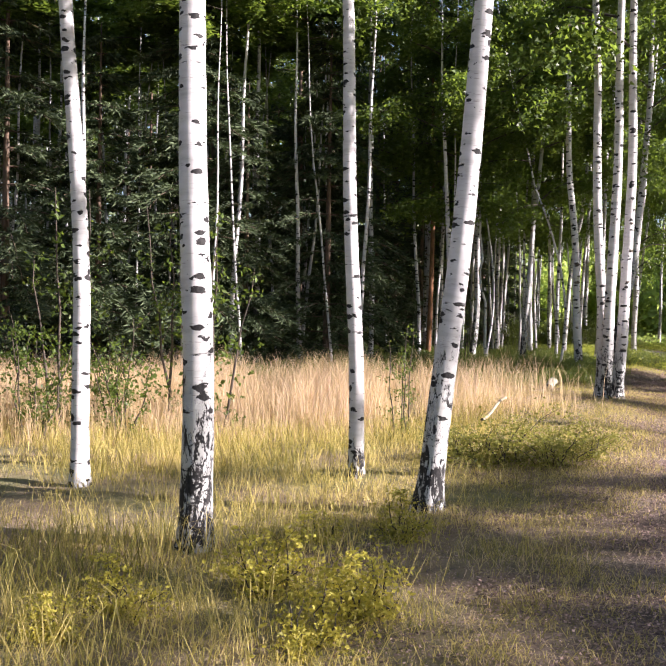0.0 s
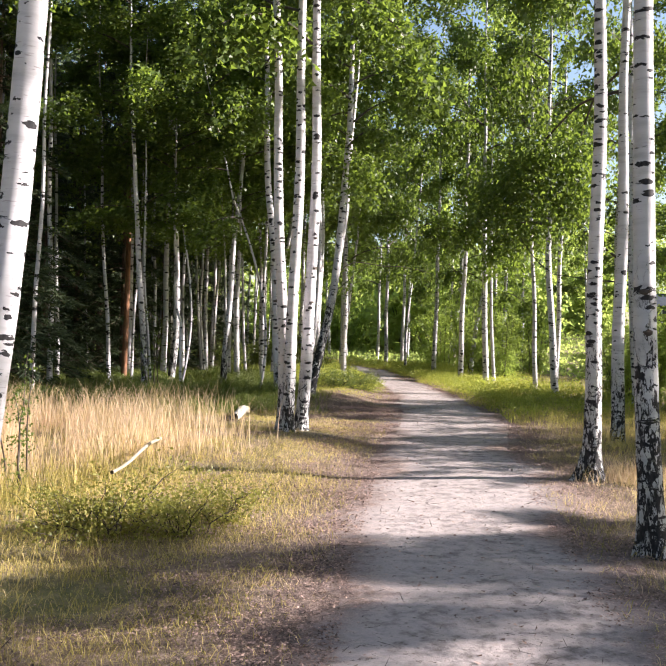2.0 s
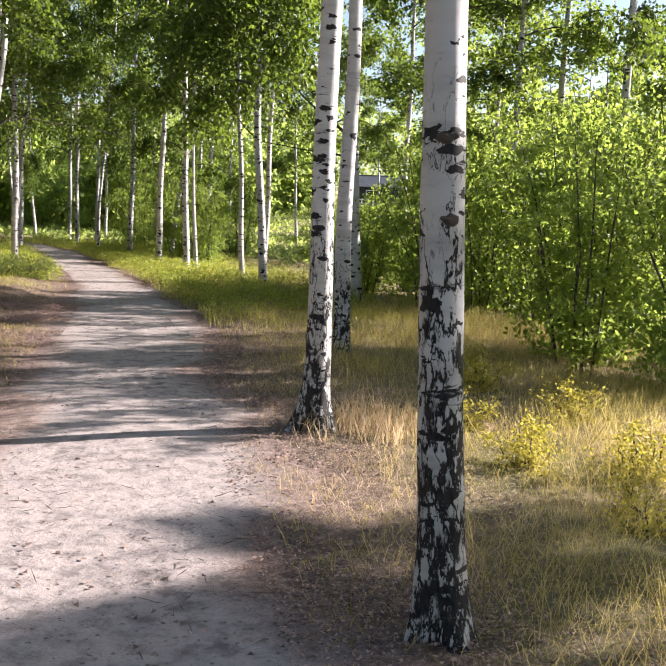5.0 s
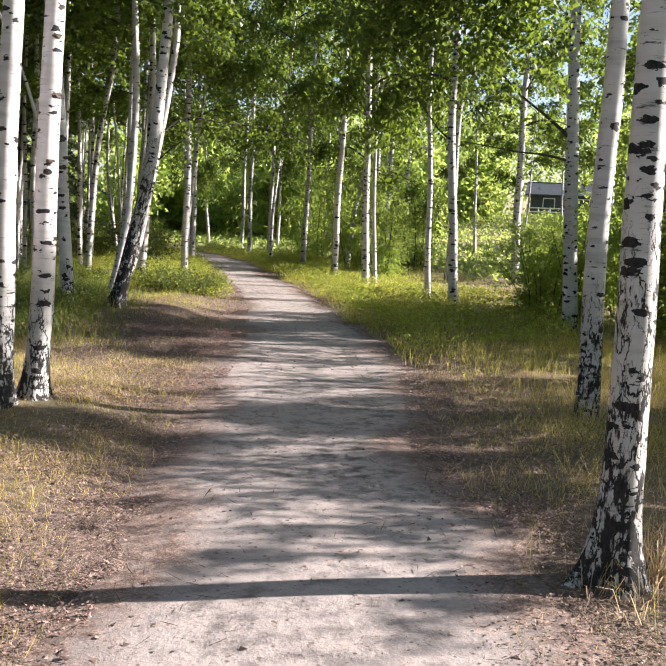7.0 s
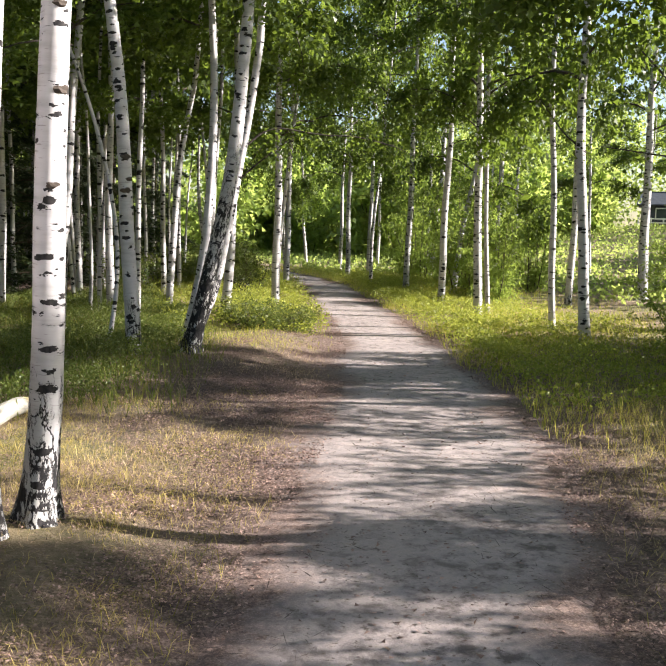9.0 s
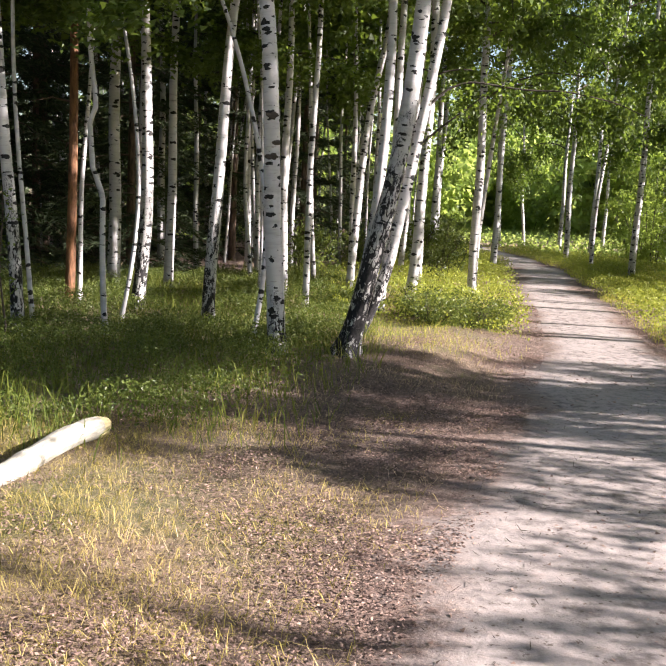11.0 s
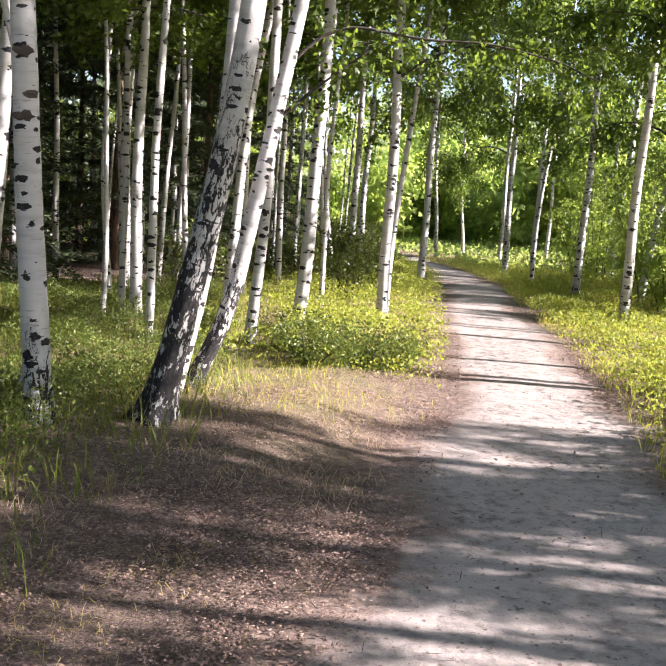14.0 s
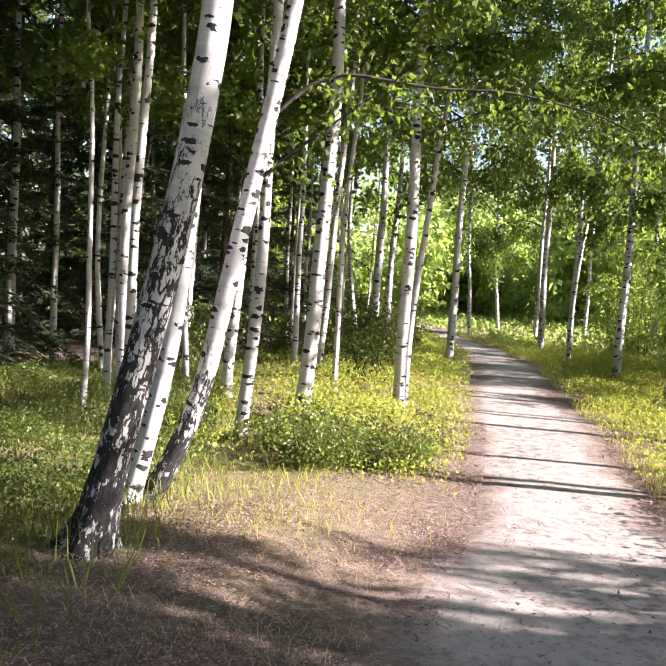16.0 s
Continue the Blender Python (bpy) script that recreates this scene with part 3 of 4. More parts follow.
tree_j2 = birch(6.08, 21.52, 0.130, (0.14, 0.0), (0.0, 0.0), 1.60, foot=4.4, sides=28, rings=90, bark=OLD_BARK, kinks=((0, 0), (0.3, 0.10), (0.6, 0.18), (0.93, 0.23), (1.5, 0.27), (2.03, 0.29), (3.4, 0.305), (20, 0.3)), label="curved leaning white birch with dark foot")
birch(7.23, 25.30, 0.162, (0.099, -0.008), (-0.0149, 0.0012), 0.45, foot=4.6)
tree_u = birch(8.53, 26.90, 0.158, (-0.008, 0.001), (0.0021, -0.0002), 0.10, foot=3.8)
birch(8.66, 27.41, 0.093, (0.013, -0.001), (0.0182, -0.0014), 0.05, kit="thin", foot=4.2, tall=10.5)
birch(6.63, 23.93, 0.116, (0.078, -0.006), (-0.0111, 0.0009), 0.20, foot=4.4)
birch(6.41, 26.36, 0.128, (0.011, -0.001), (0.0221, -0.0017), 0.20, foot=4.4)
birch(4.42, 22.08, 0.148, (0.023, 0.002), (0.0111, 0.0008), 2.20, tall=10.5)
birch(3.41, 23.41, 0.169, (0.116, 0.008), (-0.0265, -0.0019), 2.30, tall=10.5)
birch(2.64, 26.30, 0.200, (0.010, 0.0), (-0.002, 0.0), 0.40, tall=14.0, foot=8.5, label="tall white birch stem behind the dark spruces")
birch(3.05, 26.70, 0.120, (-0.015, 0.0), (0.002, 0.0), 0.30, tall=13.0, foot=8.0, label="tall slim birch stem behind the dark spruces")
birch(3.52, 26.20, 0.150, (0.012, 0.0), (0.0, 0.0), 0.30, tall=13.5, foot=8.2, label="tall white birch stem behind the dark spruces")
birch(2.93, 30.25, 0.160, (-0.000, -0.000), (-0.0024, -0.0002), 0.60, kit="thin", tall=10.5)
birch(5.32, 25.62, 0.141, (-0.020, -0.001), (0.0044, 0.0003), 0.10, kit="thin", tall=10.5)
birch(4.94, 20.77, 0.057, (0.211, 0.015), (-0.0914, -0.0065), 0.10, kit="thin", tall=8.0)
birch(3.41, 21.14, 0.064, (0, 0), (0, 0), 0.10, kit="thin", tall=8.0, rings=70, kinks=((0, 0), (0.75, -0.03), (1.5, -0.05), (1.8, -0.16), (2.25, -0.19), (2.42, -0.12), (3.0, -0.17), (9, -0.3)), label="thin crooked birch stem in the wood")
birch(2.58, 23.93, 0.068, (0.022, 0.002), (0.0052, 0.0004), 0.10, kit="thin", tall=8.0)
birch(3.45, 21.74, 0.051, (0.220, 0.015), (-0.0624, -0.0044), 0.10, kit="thin", tall=8.0)
birch(2.64, 20.64, 0.129, (-0.038, -0.003), (-0.0076, -0.0005), 2.40, tall=10.5)
birch(2.00, 21.84, 0.087, (-0.039, -0.003), (-0.0040, -0.0003), 0.60, kit="thin", tall=8.0)
birch(2.78, 20.72, 0.050, (-0.095, -0.007), (0.0106, 0.0008), 0.20, kit="thin", tall=8.0)
birch(0.94, 23.53, 0.102, (-0.003, -0.000), (-0.0052, -0.0004), 0.40, kit="thin", tall=10.5)
birch(7.80, 28.02, 0.080, (-0.018, 0.001), (0.0110, -0.0009), 0.10, kit="thin", tall=8.0)
birch(9.04, 34.09, 0.169, (-0.017, 0.001), (0.0063, -0.0005), 0.10, kit="thin", tall=10.5)
birch(9.87, 38.77, 0.180, (0.021, -0.002), (0.0025, -0.0002), 0.10, kit="thin", tall=10.5)
birch(9.14, 38.24, 0.124, (-0.188, 0.015), (0.0235, -0.0018), 0.10, kit="thin", tall=10.5)
birch(4.96, 25.34, 0.062, (0.043, -0.003), (-0.0190, 0.0015), 0.10, kit="thin", tall=8.0)
birch(5.15, 25.72, 0.083, (-0.023, 0.002), (0.0056, -0.0004), 0.10, kit="thin", tall=8.0)
birch(4.80, 27.65, 0.076, (-0.119, 0.009), (0.0229, -0.0018), 0.10, kit="thin", tall=8.0)
birch(10.71, 34.76, 0.168, (0.005, -0.000), (0.0027, -0.0002), 0.40, foot=3.6)
birch(14.59, 50.39, 0.143, (-0.073, 0.006), (0.0023, -0.0002), 0.10, kit="low", foot=3.4)
birch(16.69, 54.41, 0.142, (-0.106, 0.008), (0.0076, -0.0006), 0.10, kit="low", foot=3.2)
birch(15.84, 46.13, 0.155, (-0.002, 0.000), (0.0028, -0.0002), 0.20, kit="low", foot=3.6)
birch(14.18, 39.95, 0.169, (-0.008, 0.001), (0.0013, -0.0001), 0.30, kit="low", foot=3.8)
birch(14.01, 37.06, 0.110, (-0.020, 0.002), (0.0212, -0.0016), 0.10, kit="low", foot=3.6)
birch(19.73, 52.51, 0.153, (0.011, -0.001), (0.0002, -0.0000), 0.10, kit="low", foot=3.8)
birch(18.78, 43.75, 0.262, (0.072, -0.006), (0.0046, -0.0004), 0.20, kit="low", foot=2.6)


# ---- the wood on the far side of the field ----
def far_from(x, y, spots, gap):
    return all((x - a) ** 2 + (y - b) ** 2 > gap * gap for a, b in spots)


rng = np.random.default_rng(7)
placed = list(BIRCHES)
count = 0
while count < 122:
    x, y = rng.uniform(-15, 11), rng.uniform(17.5, 52)
    if x > path_left(y) - 2.6 - 0.02 * y or (y < 21 and x > 1.0) or (y < 31 and x > 1.5 and rng.random() < 0.5):
        continue
    if not far_from(x, y, placed, 0.85):
        continue
    placed.append((x, y))
    slim = rng.uniform(0.055, 0.14)
    birch(x, y, slim, (rng.normal(0, 0.035), rng.normal(0, 0.03)), (rng.normal(0, 0.004), 0), rng.uniform(0.1, 0.6), rng.uniform(8.5, 12.5), "far_thin",
          rng.uniform(4.3, 6.3) + 1.6 * (x < 1), 8, 24, "thin pale birch stem in the shady wood", "thin birches of the wood")
    count += 1

count = 0
while count < 26:
    x, y = rng.uniform(-8.5, 0.5), rng.uniform(18.0, 23.5)
    if not far_from(x, y, placed, 0.45) or x > path_left(y) - 3.4:
        continue
    placed.append((x, y))
    birch(x, y, rng.uniform(0.045, 0.09), (rng.normal(0, 0.045), rng.normal(0, 0.03)), (rng.normal(0, 0.006), 0), rng.uniform(0.1, 0.5), rng.uniform(8.5, 10.5), "far_thin",
          rng.uniform(6.4, 7.4), 8, 24, "thin pale birch stem in the shady wood", "thin birches of the wood")
    count += 1

count = 0
while count < 30:
    x, y = rng.uniform(3.5, 10.5), rng.uniform(28, 48)
    if x > path_left(y) - 2.4 or not far_from(x, y, placed, 0.6):
        continue
    placed.append((x, y))
    birch(x, y, rng.uniform(0.06, 0.12), (rng.normal(0, 0.04), rng.normal(0, 0.03)), (rng.normal(0, 0.005), 0), rng.uniform(0.1, 0.5), rng.uniform(9.0, 12.0), "far_thin",
          rng.uniform(3.4, 5.5), 8, 24, "thin pale birch stem in the shady wood", "thin birches of the wood")
    count += 1

# birches on the sunny side
count = 0
while count < 8:
    x, y = rng.uniform(26, 40), rng.uniform(30, 60)
    if x < path_right(y) + 3.2 or not far_from(x, y, placed, 2.0):
        continue
    if y > 10 and (x - 6) / max(y - 6, 1) < 0.62 and rng.random() < 0.6:
        continue
    placed.append((x, y))
    birch(x, y, rng.uniform(0.10, 0.18), (rng.normal(0, 0.03), rng.normal(0, 0.03)), (0, 0), rng.uniform(0.1, 0.5), rng.uniform(8, 11), "far_low",
          rng.uniform(2.4, 4.5), 8, 24, "pale birch among sunny green bushes", "birches of the sunny side")
    count += 1


# many of these stand out of view, added to throw shade on path and wood
for x, y, foot, tall, kit in ((19.3, 0.3, 4.6, 11.5, "thin"), (17.7, 2.0, 5.6, 11.5, "thin"), (17.2, 9.6, 3.2, 6.2, "thin"), (21.6, 8.8, 4.2, 11.5, "far_thin"),
                              (15.3, 15.4, 4.2, 11.5, "thin"), (16.4, 17.9, 4.4, 11.5, "thin"), (16.7, -2.1, 5.4, 11.5, "full"), (18.5, 14.6, 6.5, 11.5, "thin"),
                              (14.6, 17.2, 3.4, 8.5, "thin"), (13.0, 16.9, 6.6, 9.8, "full"), (16.3, 3.8, 3.6, 7.5, "far_thin"), (13.6, 17.6, 2.6, 6.5, "thin"),
                              (16.1, 4.6, 3.2, 6.5, "far_thin"), (13.6, 1.6, 3.4, 8.5, "thin"), (12.0, 0.4, 3.0, 7.5, "far_thin"),
                              (18.0, 15.9, 3.4, 9.0, "thin"), (12.9, 29.0, 6.5, 15.0, "full"), (16.5, 21.5, 6.5, 13.5, "full"), (18.5, 25.5, 6.5, 14.0, "full"), (13.8, 33.5, 8.0, 17.0, "full"), (16.2, 29.0, 7.0, 15.0, "full")):
    birch(x, y, 0.17, (0.02, 0.0), (0, 0), 0.6, tall, kit, foot, 12, 30, "white birch added on the sunny side of the path", "birches of the sunny side")
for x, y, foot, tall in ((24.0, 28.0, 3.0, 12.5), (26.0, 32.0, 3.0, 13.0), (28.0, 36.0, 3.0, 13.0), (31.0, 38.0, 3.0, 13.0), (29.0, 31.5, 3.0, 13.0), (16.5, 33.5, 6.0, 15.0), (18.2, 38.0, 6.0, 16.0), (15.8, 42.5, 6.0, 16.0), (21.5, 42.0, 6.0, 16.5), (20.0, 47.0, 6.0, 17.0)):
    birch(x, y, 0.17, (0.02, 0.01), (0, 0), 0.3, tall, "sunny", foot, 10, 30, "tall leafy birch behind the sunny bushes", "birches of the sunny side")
# out of view too: added to shade the near stretch of the path
for x, y in ((14.8, 3.5),):
    birch(x, y, 0.10, (0.02, 0.0), (0, 0), 0.3, 7.0, "far_thin", 3.9, 10, 30, "unseen young white birch added to shade the path", "young birches of the sunny side")


# ---- conifers ----
def spruce_kit(seed, tall, radius, whorls, arms, per=3, size=0.30, slim=0.24):
    rng = np.random.default_rng(seed)
    stem, tips, axes = Tubes(), [], []
    stem.add(np.stack((np.zeros(9), np.zeros(9), np.linspace(0, tall, 9)), -1), np.linspace(0.10, 0.012, 9), 8)
    for w in range(whorls):
        s = (w + rng.random() * 0.6) / whorls
        z = 0.35 + (tall - 0.5) * s
        for _ in range(arms):
            az = rng.uniform(0, 2 * math.pi)
            ln = radius * (1.02 - s) ** 0.75 * rng.uniform(0.65, 1.15) + 0.12
            pts = limb_points(rng, (0, 0, z), az, ln, 0.12, 0.42, 5)
            stem.add(pts, np.linspace(0.014, 0.004, 5), 4)
            m = int(6 + 15 * ln)
            u = rng.uniform(0.12, 1.0, m)
            f = u * 4
            a = np.minimum(f.astype(int), 3)
            p = pts[a] + (pts[a + 1] - pts[a]) * (f - a)[:, None]
            side = np.where(rng.random(m) < 0.5, 1, -1) * rng.uniform(0.3, 1.1, m)
            d = np.stack((np.cos(az + side), np.sin(az + side), -0.15 + rng.normal(0, 0.12, m)), -1)
            reach = (0.32 * ln * (1.1 - u) + 0.10)[:, None]
            for k in range(per):
                tips.append(p + d * reach * k / per + rng.normal(0, 0.02, p.shape))
                axes.append(d)
    v, f = leaf_quads(rng, np.concatenate(tips), size, 0.12, slim, np.concatenate(axes), True)
    return stem.mesh("trunk", CONIFER_BARK), mesh_from("needles", v, f, NEEDLE)


SPRUCES = [spruce_kit(1, 9.5, 2.1, 20, 6, 8, 0.13, 0.17), spruce_kit(2, 7.0, 1.8, 18, 6, 8, 0.13, 0.17), spruce_kit(3, 12.0, 2.3, 22, 6, 8, 0.14, 0.17), spruce_kit(4, 9.0, 2.2, 24, 7, 7, 0.15, 0.2), spruce_kit(5, 7.5, 2.0, 22, 7, 7, 0.15, 0.2)]


def spruce(x, y, size, which, label="dark green spruce with drooping boughs"):
    tree = thing("spruce_tree", x, y, float(land(x, y)) - 0.05, label, "tree", "dark conifers behind the field")
    for nm, me in zip(("trunk", "needles"), SPRUCES[which]):
        part_of(nm, me, tree)
    tree.scale = (size, size, size)
    tree.rotation_euler = (0, 0, (x * 3.7 + y) % 6.28)
    BIRCHES.append((x, y))
    return tree


rng = np.random.default_rng(21)
for q in range(7):
    spruce(-9.3 + 1.45 * q + rng.uniform(-0.5, 0.5), 18.6 + rng.uniform(-0.8, 1.2) + 0.35 * q, rng.uniform(0.75, 1.05), 3 + q % 2)
count = 0
for x, y, k in ((0.6, 27.0, 0), (2.6, 28.4, 1), (4.2, 33.5, 2), (5.9, 36.0, 0), (-0.9, 24.8, 1), (1.4, 31.5, 2), (4.6, 38.5, 0), (6.4, 41.0, 2), (7.6, 45.0, 1), (8.6, 48.5, 0), (3.2, 35.5, 1), (2.0, 37.0, 0), (5.2, 45.5, 2)):
    spruce(x, y, 0.95, k)
while count < 30:
    x, y = rng.uniform(-20, 7.5), rng.uniform(21, 46)
    if x > path_left(y) - 4.5 or (y < 26 and x > 0.4) or not far_from(x, y, BIRCHES, 0.75):
        continue
    spruce(x, y, rng.uniform(0.85, 1.3), int(rng.integers(3)))
    count += 1


def pine(x, y, dia, tall):
    tree = thing("pine_tree", x, y, float(land(x, y)) - 0.05, "red-brown pine trunk standing in the dark wood", "tree")
    t = Tubes()
    z = np.linspace(0, tall, 30)
    t.add(np.stack((0.05 * np.sin(z * 0.5), 0.0 * z, z), -1), dia / 2 * (1.05 - 0.075 * z * 10 / tall), 14)
    part_of("trunk", t.mesh("trunk", PINE_BARK), tree)
    crown = part_of("needles", SPRUCES[1][1], tree)
    crown.matrix_local = Matrix.Translation((0, 0, tall * 0.5)) @ Matrix.Diagonal((0.8, 0.8, 0.72, 1))
    for k in range(5):
        b = Tubes()
        a, zz = 1.9 * k, 1.6 + 0.55 * k
        b.add(np.array([[0, 0, zz], [0.25 * math.cos(a), 0.25 * math.sin(a), zz + 0.03], [0.55 * math.cos(a), 0.55 * math.sin(a), zz - 0.05]]), [0.014, 0.010, 0.004], 5)
        part_of("limb", b.mesh("limb", CONIFER_BARK), tree)
    BIRCHES.append((x, y))


pine(2.42, 24.1, 0.13, 11.0)


# ---- bushes ----
def bush_kit(seed, tall, radius, stems, strands, per, size, mat, far=True, clump=0.05):
    rng = np.random.default_rng(seed)
    made, spots = [], []
    for _ in range(stems):
        az = rng.uniform(0, 2 * math.pi)
        out, top = radius * rng.uniform(0.15, 0.9), tall * rng.uniform(0.6, 1.05)
        s = np.linspace(0, 1, 7)
        pts = np.stack((math.cos(az) * out * (0.3 + 0.7 * s ** 1.4), math.sin(az) * out * (0.3 + 0.7 * s ** 1.4), top * s), -1) + np.cumsum(rng.normal(0, 0.03, (7, 3)), 0)
        wood = Tubes()
        wood.add(pts, np.linspace(0.018, 0.004, 7) * (tall / 2.5) ** 0.5, 5)
        made.append(wood.mesh("stem", TWIG))
        for _ in range(strands):
            u = rng.uniform(0.04, 1.0)
            f = u * 6
            a = int(min(f, 5))
            p = pts[a] + (pts[a + 1] - pts[a]) * (f - a)
            d = rng.normal(0, 1, 3)
            d[2] = 0.25 * d[2] + 0.1
            ln = radius * 0.55 * rng.uniform(0.4, 1.1)
            w = rng.random(per)[:, None]
            spots.append(p + d / np.linalg.norm(d) * ln * w + rng.normal(0, clump * radius, (per, 3)))
    spots = np.concatenate(spots)
    spots[:, 2] = np.maximum(spots[:, 2], 0.03)
    return made, scatter_leaves("foliage", rng, spots, size, mat, droop=0.25, far=far)


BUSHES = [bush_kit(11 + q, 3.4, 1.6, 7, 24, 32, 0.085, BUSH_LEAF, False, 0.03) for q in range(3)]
FAR_BUSHES = [bush_kit(21 + q, 3.6, 1.9, 4, 36, 18, 0.21, SUN_TONED_FAR_LEAF) for q in range(3)]
SHRUBS = [bush_kit(31 + q, 1.1, 0.55, 8, 14, 10, 0.045, LEAF, False) for q in range(3)]
SAPLING = [bush_kit(41 + q, 2.2, 0.55, 4, 16, 9, 0.055, LEAF, False) for q in range(2)]
GOLD = [bush_kit(51 + q, 0.42, 0.42, 12, 14, 10, 0.035, GOLD_LEAF, False) for q in range(2)]
OLIVE = [bush_kit(71 + q, 0.45, 0.7, 16, 14, 10, 0.035, OLIVE_LEAF, False) for q in range(2)]
LOWBUSH = [bush_kit(61 + q, 0.55, 0.7, 14, 16, 10, 0.04, BERRY_LEAF, False) for q in range(2)]


def bush(x, y, size, kits, turn, name, label, group, flat=1.0):
    ob = thing(name, x, y, float(land(x, y)) - 0.02, label, "bush", group)
    stems, foliage = kits[int(turn * 7) % len(kits)]
    for me in (*stems, foliage):
        part_of("foliage" if me is foliage else "stem", me, ob)
    ob.scale, ob.rotation_euler = (size, size, size * flat), (0, 0, turn)
    return ob


rng = np.random.default_rng(33)
count, spots = 0, []
while count < 30:
    x, y = rng.uniform(9.5, 20), rng.uniform(9, 46)
    away = x - path_right(y)
    if away < 2.8 + 1.8 * (y < 22) or away > 7.5 or not far_from(x, y, spots, 1.3) or not far_from(x, y, [(12.18, 18.3), (12.52, 22.29)], 1.2):
        continue
    if 0.66 < (x - 3.8) / max(y - 7.95, 0.1) < 0.79 and x > 14:
        continue
    spots.append((x, y))
    size = rng.uniform(0.65, 1.1) * (0.6 if 18.8 < y < 22.5 and x < 17 else 1.0)
    if x > 12.5 and 0.58 < (x - 3.8) / max(y - 7.95, 0.1) < 0.87:
        count += 1
        continue
    bush(x, y, size, BUSHES, rng.uniform(0, 6.28), "leafy_bush", "tall bright green leafy bush in the sun", "bushes of the sunny side")
    count += 1
count = 0
while count < 62:
    x, y = rng.uniform(6, 66), rng.uniform(14, 88)
    if (x < 31 and y < 60) or x < path_right(y) + 3.5 + 0.25 * (y - 40) * (y > 46) or not far_from(x, y, spots, 1.7):
        continue
    if 0.675 < (x - 3.8) / max(y - 7.95, 0.1) < 0.785:
        continue
    spots.append((x, y))
    size = rng.uniform(1.0, 2.2)
    if 0.64 < (x - 3.8) / max(y - 7.95, 0.1) < 0.83:
        count += 1
        continue
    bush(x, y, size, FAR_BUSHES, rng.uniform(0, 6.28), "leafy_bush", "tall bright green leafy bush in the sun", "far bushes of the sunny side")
    count += 1
# the last two are unseen, added to shade the grass beside the path
for x, y, k in ((14.6, 21.8, 0.42), (15.8, 23.4, 0.45), (17.4, 25.6, 0.4), (16.4, 22.8, 0.4), (19.5, 28.5, 0.42), (13.9, 20.6, 0.36), (12.75, 19.8, 0.42), (13.3, 20.6, 0.45), (13.2, 19.5, 0.44), (14.0, 21.3, 0.45), (10.4, 9.9, 0.85), (11.3, 9.1, 0.9), (12.9, 17.0, 0.8), (14.2, 16.2, 1.0), (13.9, 18.3, 1.1), (15.6, 17.6, 1.0), (17.5, 17.4, 1.5), (15.0, 20.4, 0.75), (10.1, 11.2, 0.8), (11.2, 12.2, 0.9), (11.6, 6.1, 0.8), (12.8, 5.3, 0.9)):
    bush(x, y, k * (1.4 if k < 0.6 else 1.0), BUSHES, x + y, "leafy_bush", "low bright green leafy bush in the sun", "bushes of the sunny side", 0.85 if k < 0.6 else 1.0)
for q in range(24):
    y = 66 + rng.uniform(0, 16)
    bush(rng.uniform(-6, 26), y, rng.uniform(1.2, 2.4), FAR_BUSHES, rng.uniform(0, 6.28), "leafy_bush", "tall bright green leafy bush in the sun", "bushes at the path's end")
for q in range(14):
    y = rng.uniform(29, 46)
    bush(float(path_left(y)) - rng.uniform(1.6, 4.5), y, rng.uniform(1.1, 2.0), LOWBUSH, rng.uniform(0, 6.28), "young_bush", "low leafy green bush under the birches", "undergrowth")

for x, y, s in ((-3.2, 10.2, 1.15), (-2.35, 10.6, 1.1), (-4.1, 10.8, 1.3), (-2.9, 12.0, 1.0), (-5.2, 10.0, 1.2)):
    bush(x, y, s, SHRUBS, abs(x * 2.3), "dry_shrub", "thin-leaved dark shrub in dry grass", "shrubs in the field")
for x, y, s in ((-3.0, 10.9, 1.3), (-1.45, 11.0, 1.25), (-1.9, 11.8, 1.3), (-4.6, 11.5, 1.4), (2.75, 19.6, 0.8), (0.75, 10.4, 0.6)):
    bush(x, y, s, SAPLING, abs(x * 1.9), "birch_sapling", "young birch sapling with sparse green leaves", "saplings in the field")
for x, y, s in ((6.7, 8.5, 0.8), (7.3, 8.1, 0.9), (7.1, 9.5, 0.7), (8.2, 10.6, 0.9), (6.5, 7.4, 0.7), (7.9, 9.3, 0.8), (6.1, 6.6, 0.6), (-0.3, 4.75, 0.9), (0.2, 4.45, 0.85), (0.45, 5.8, 0.75), (-0.95, 4.4, 0.7), (0.0, 5.9, 0.6), (-0.1, 4.0, 0.8), (-1.2, 4.1, 0.6)):
    bush(x, y, s, GOLD, abs(x * 9.1 + y), "yellow_shrub", "low yellow-green shrub in sunny grass", "yellow shrubs", 0.8)
for x, y, s in ((1.5, 8.4, 1.0), (1.95, 8.3, 0.8), (1.2, 8.7, 0.7), (2.3, 8.6, 0.7)):
    bush(x, y, s, OLIVE, abs(x * 3.1 + y), "low_bush", "low olive-green bush in dry grass", "low bushes", 0.85)
for x, y, s in ((7.15, 22.9, 0.9), (7.6, 23.0, 0.95), (8.0, 23.3, 0.7), (7.0, 23.6, 0.9)):
    bush(x, y, s, LOWBUSH, abs(x * 3.1 + y), "low_bush", "low dense green bush in grass", "low bushes", 0.85)


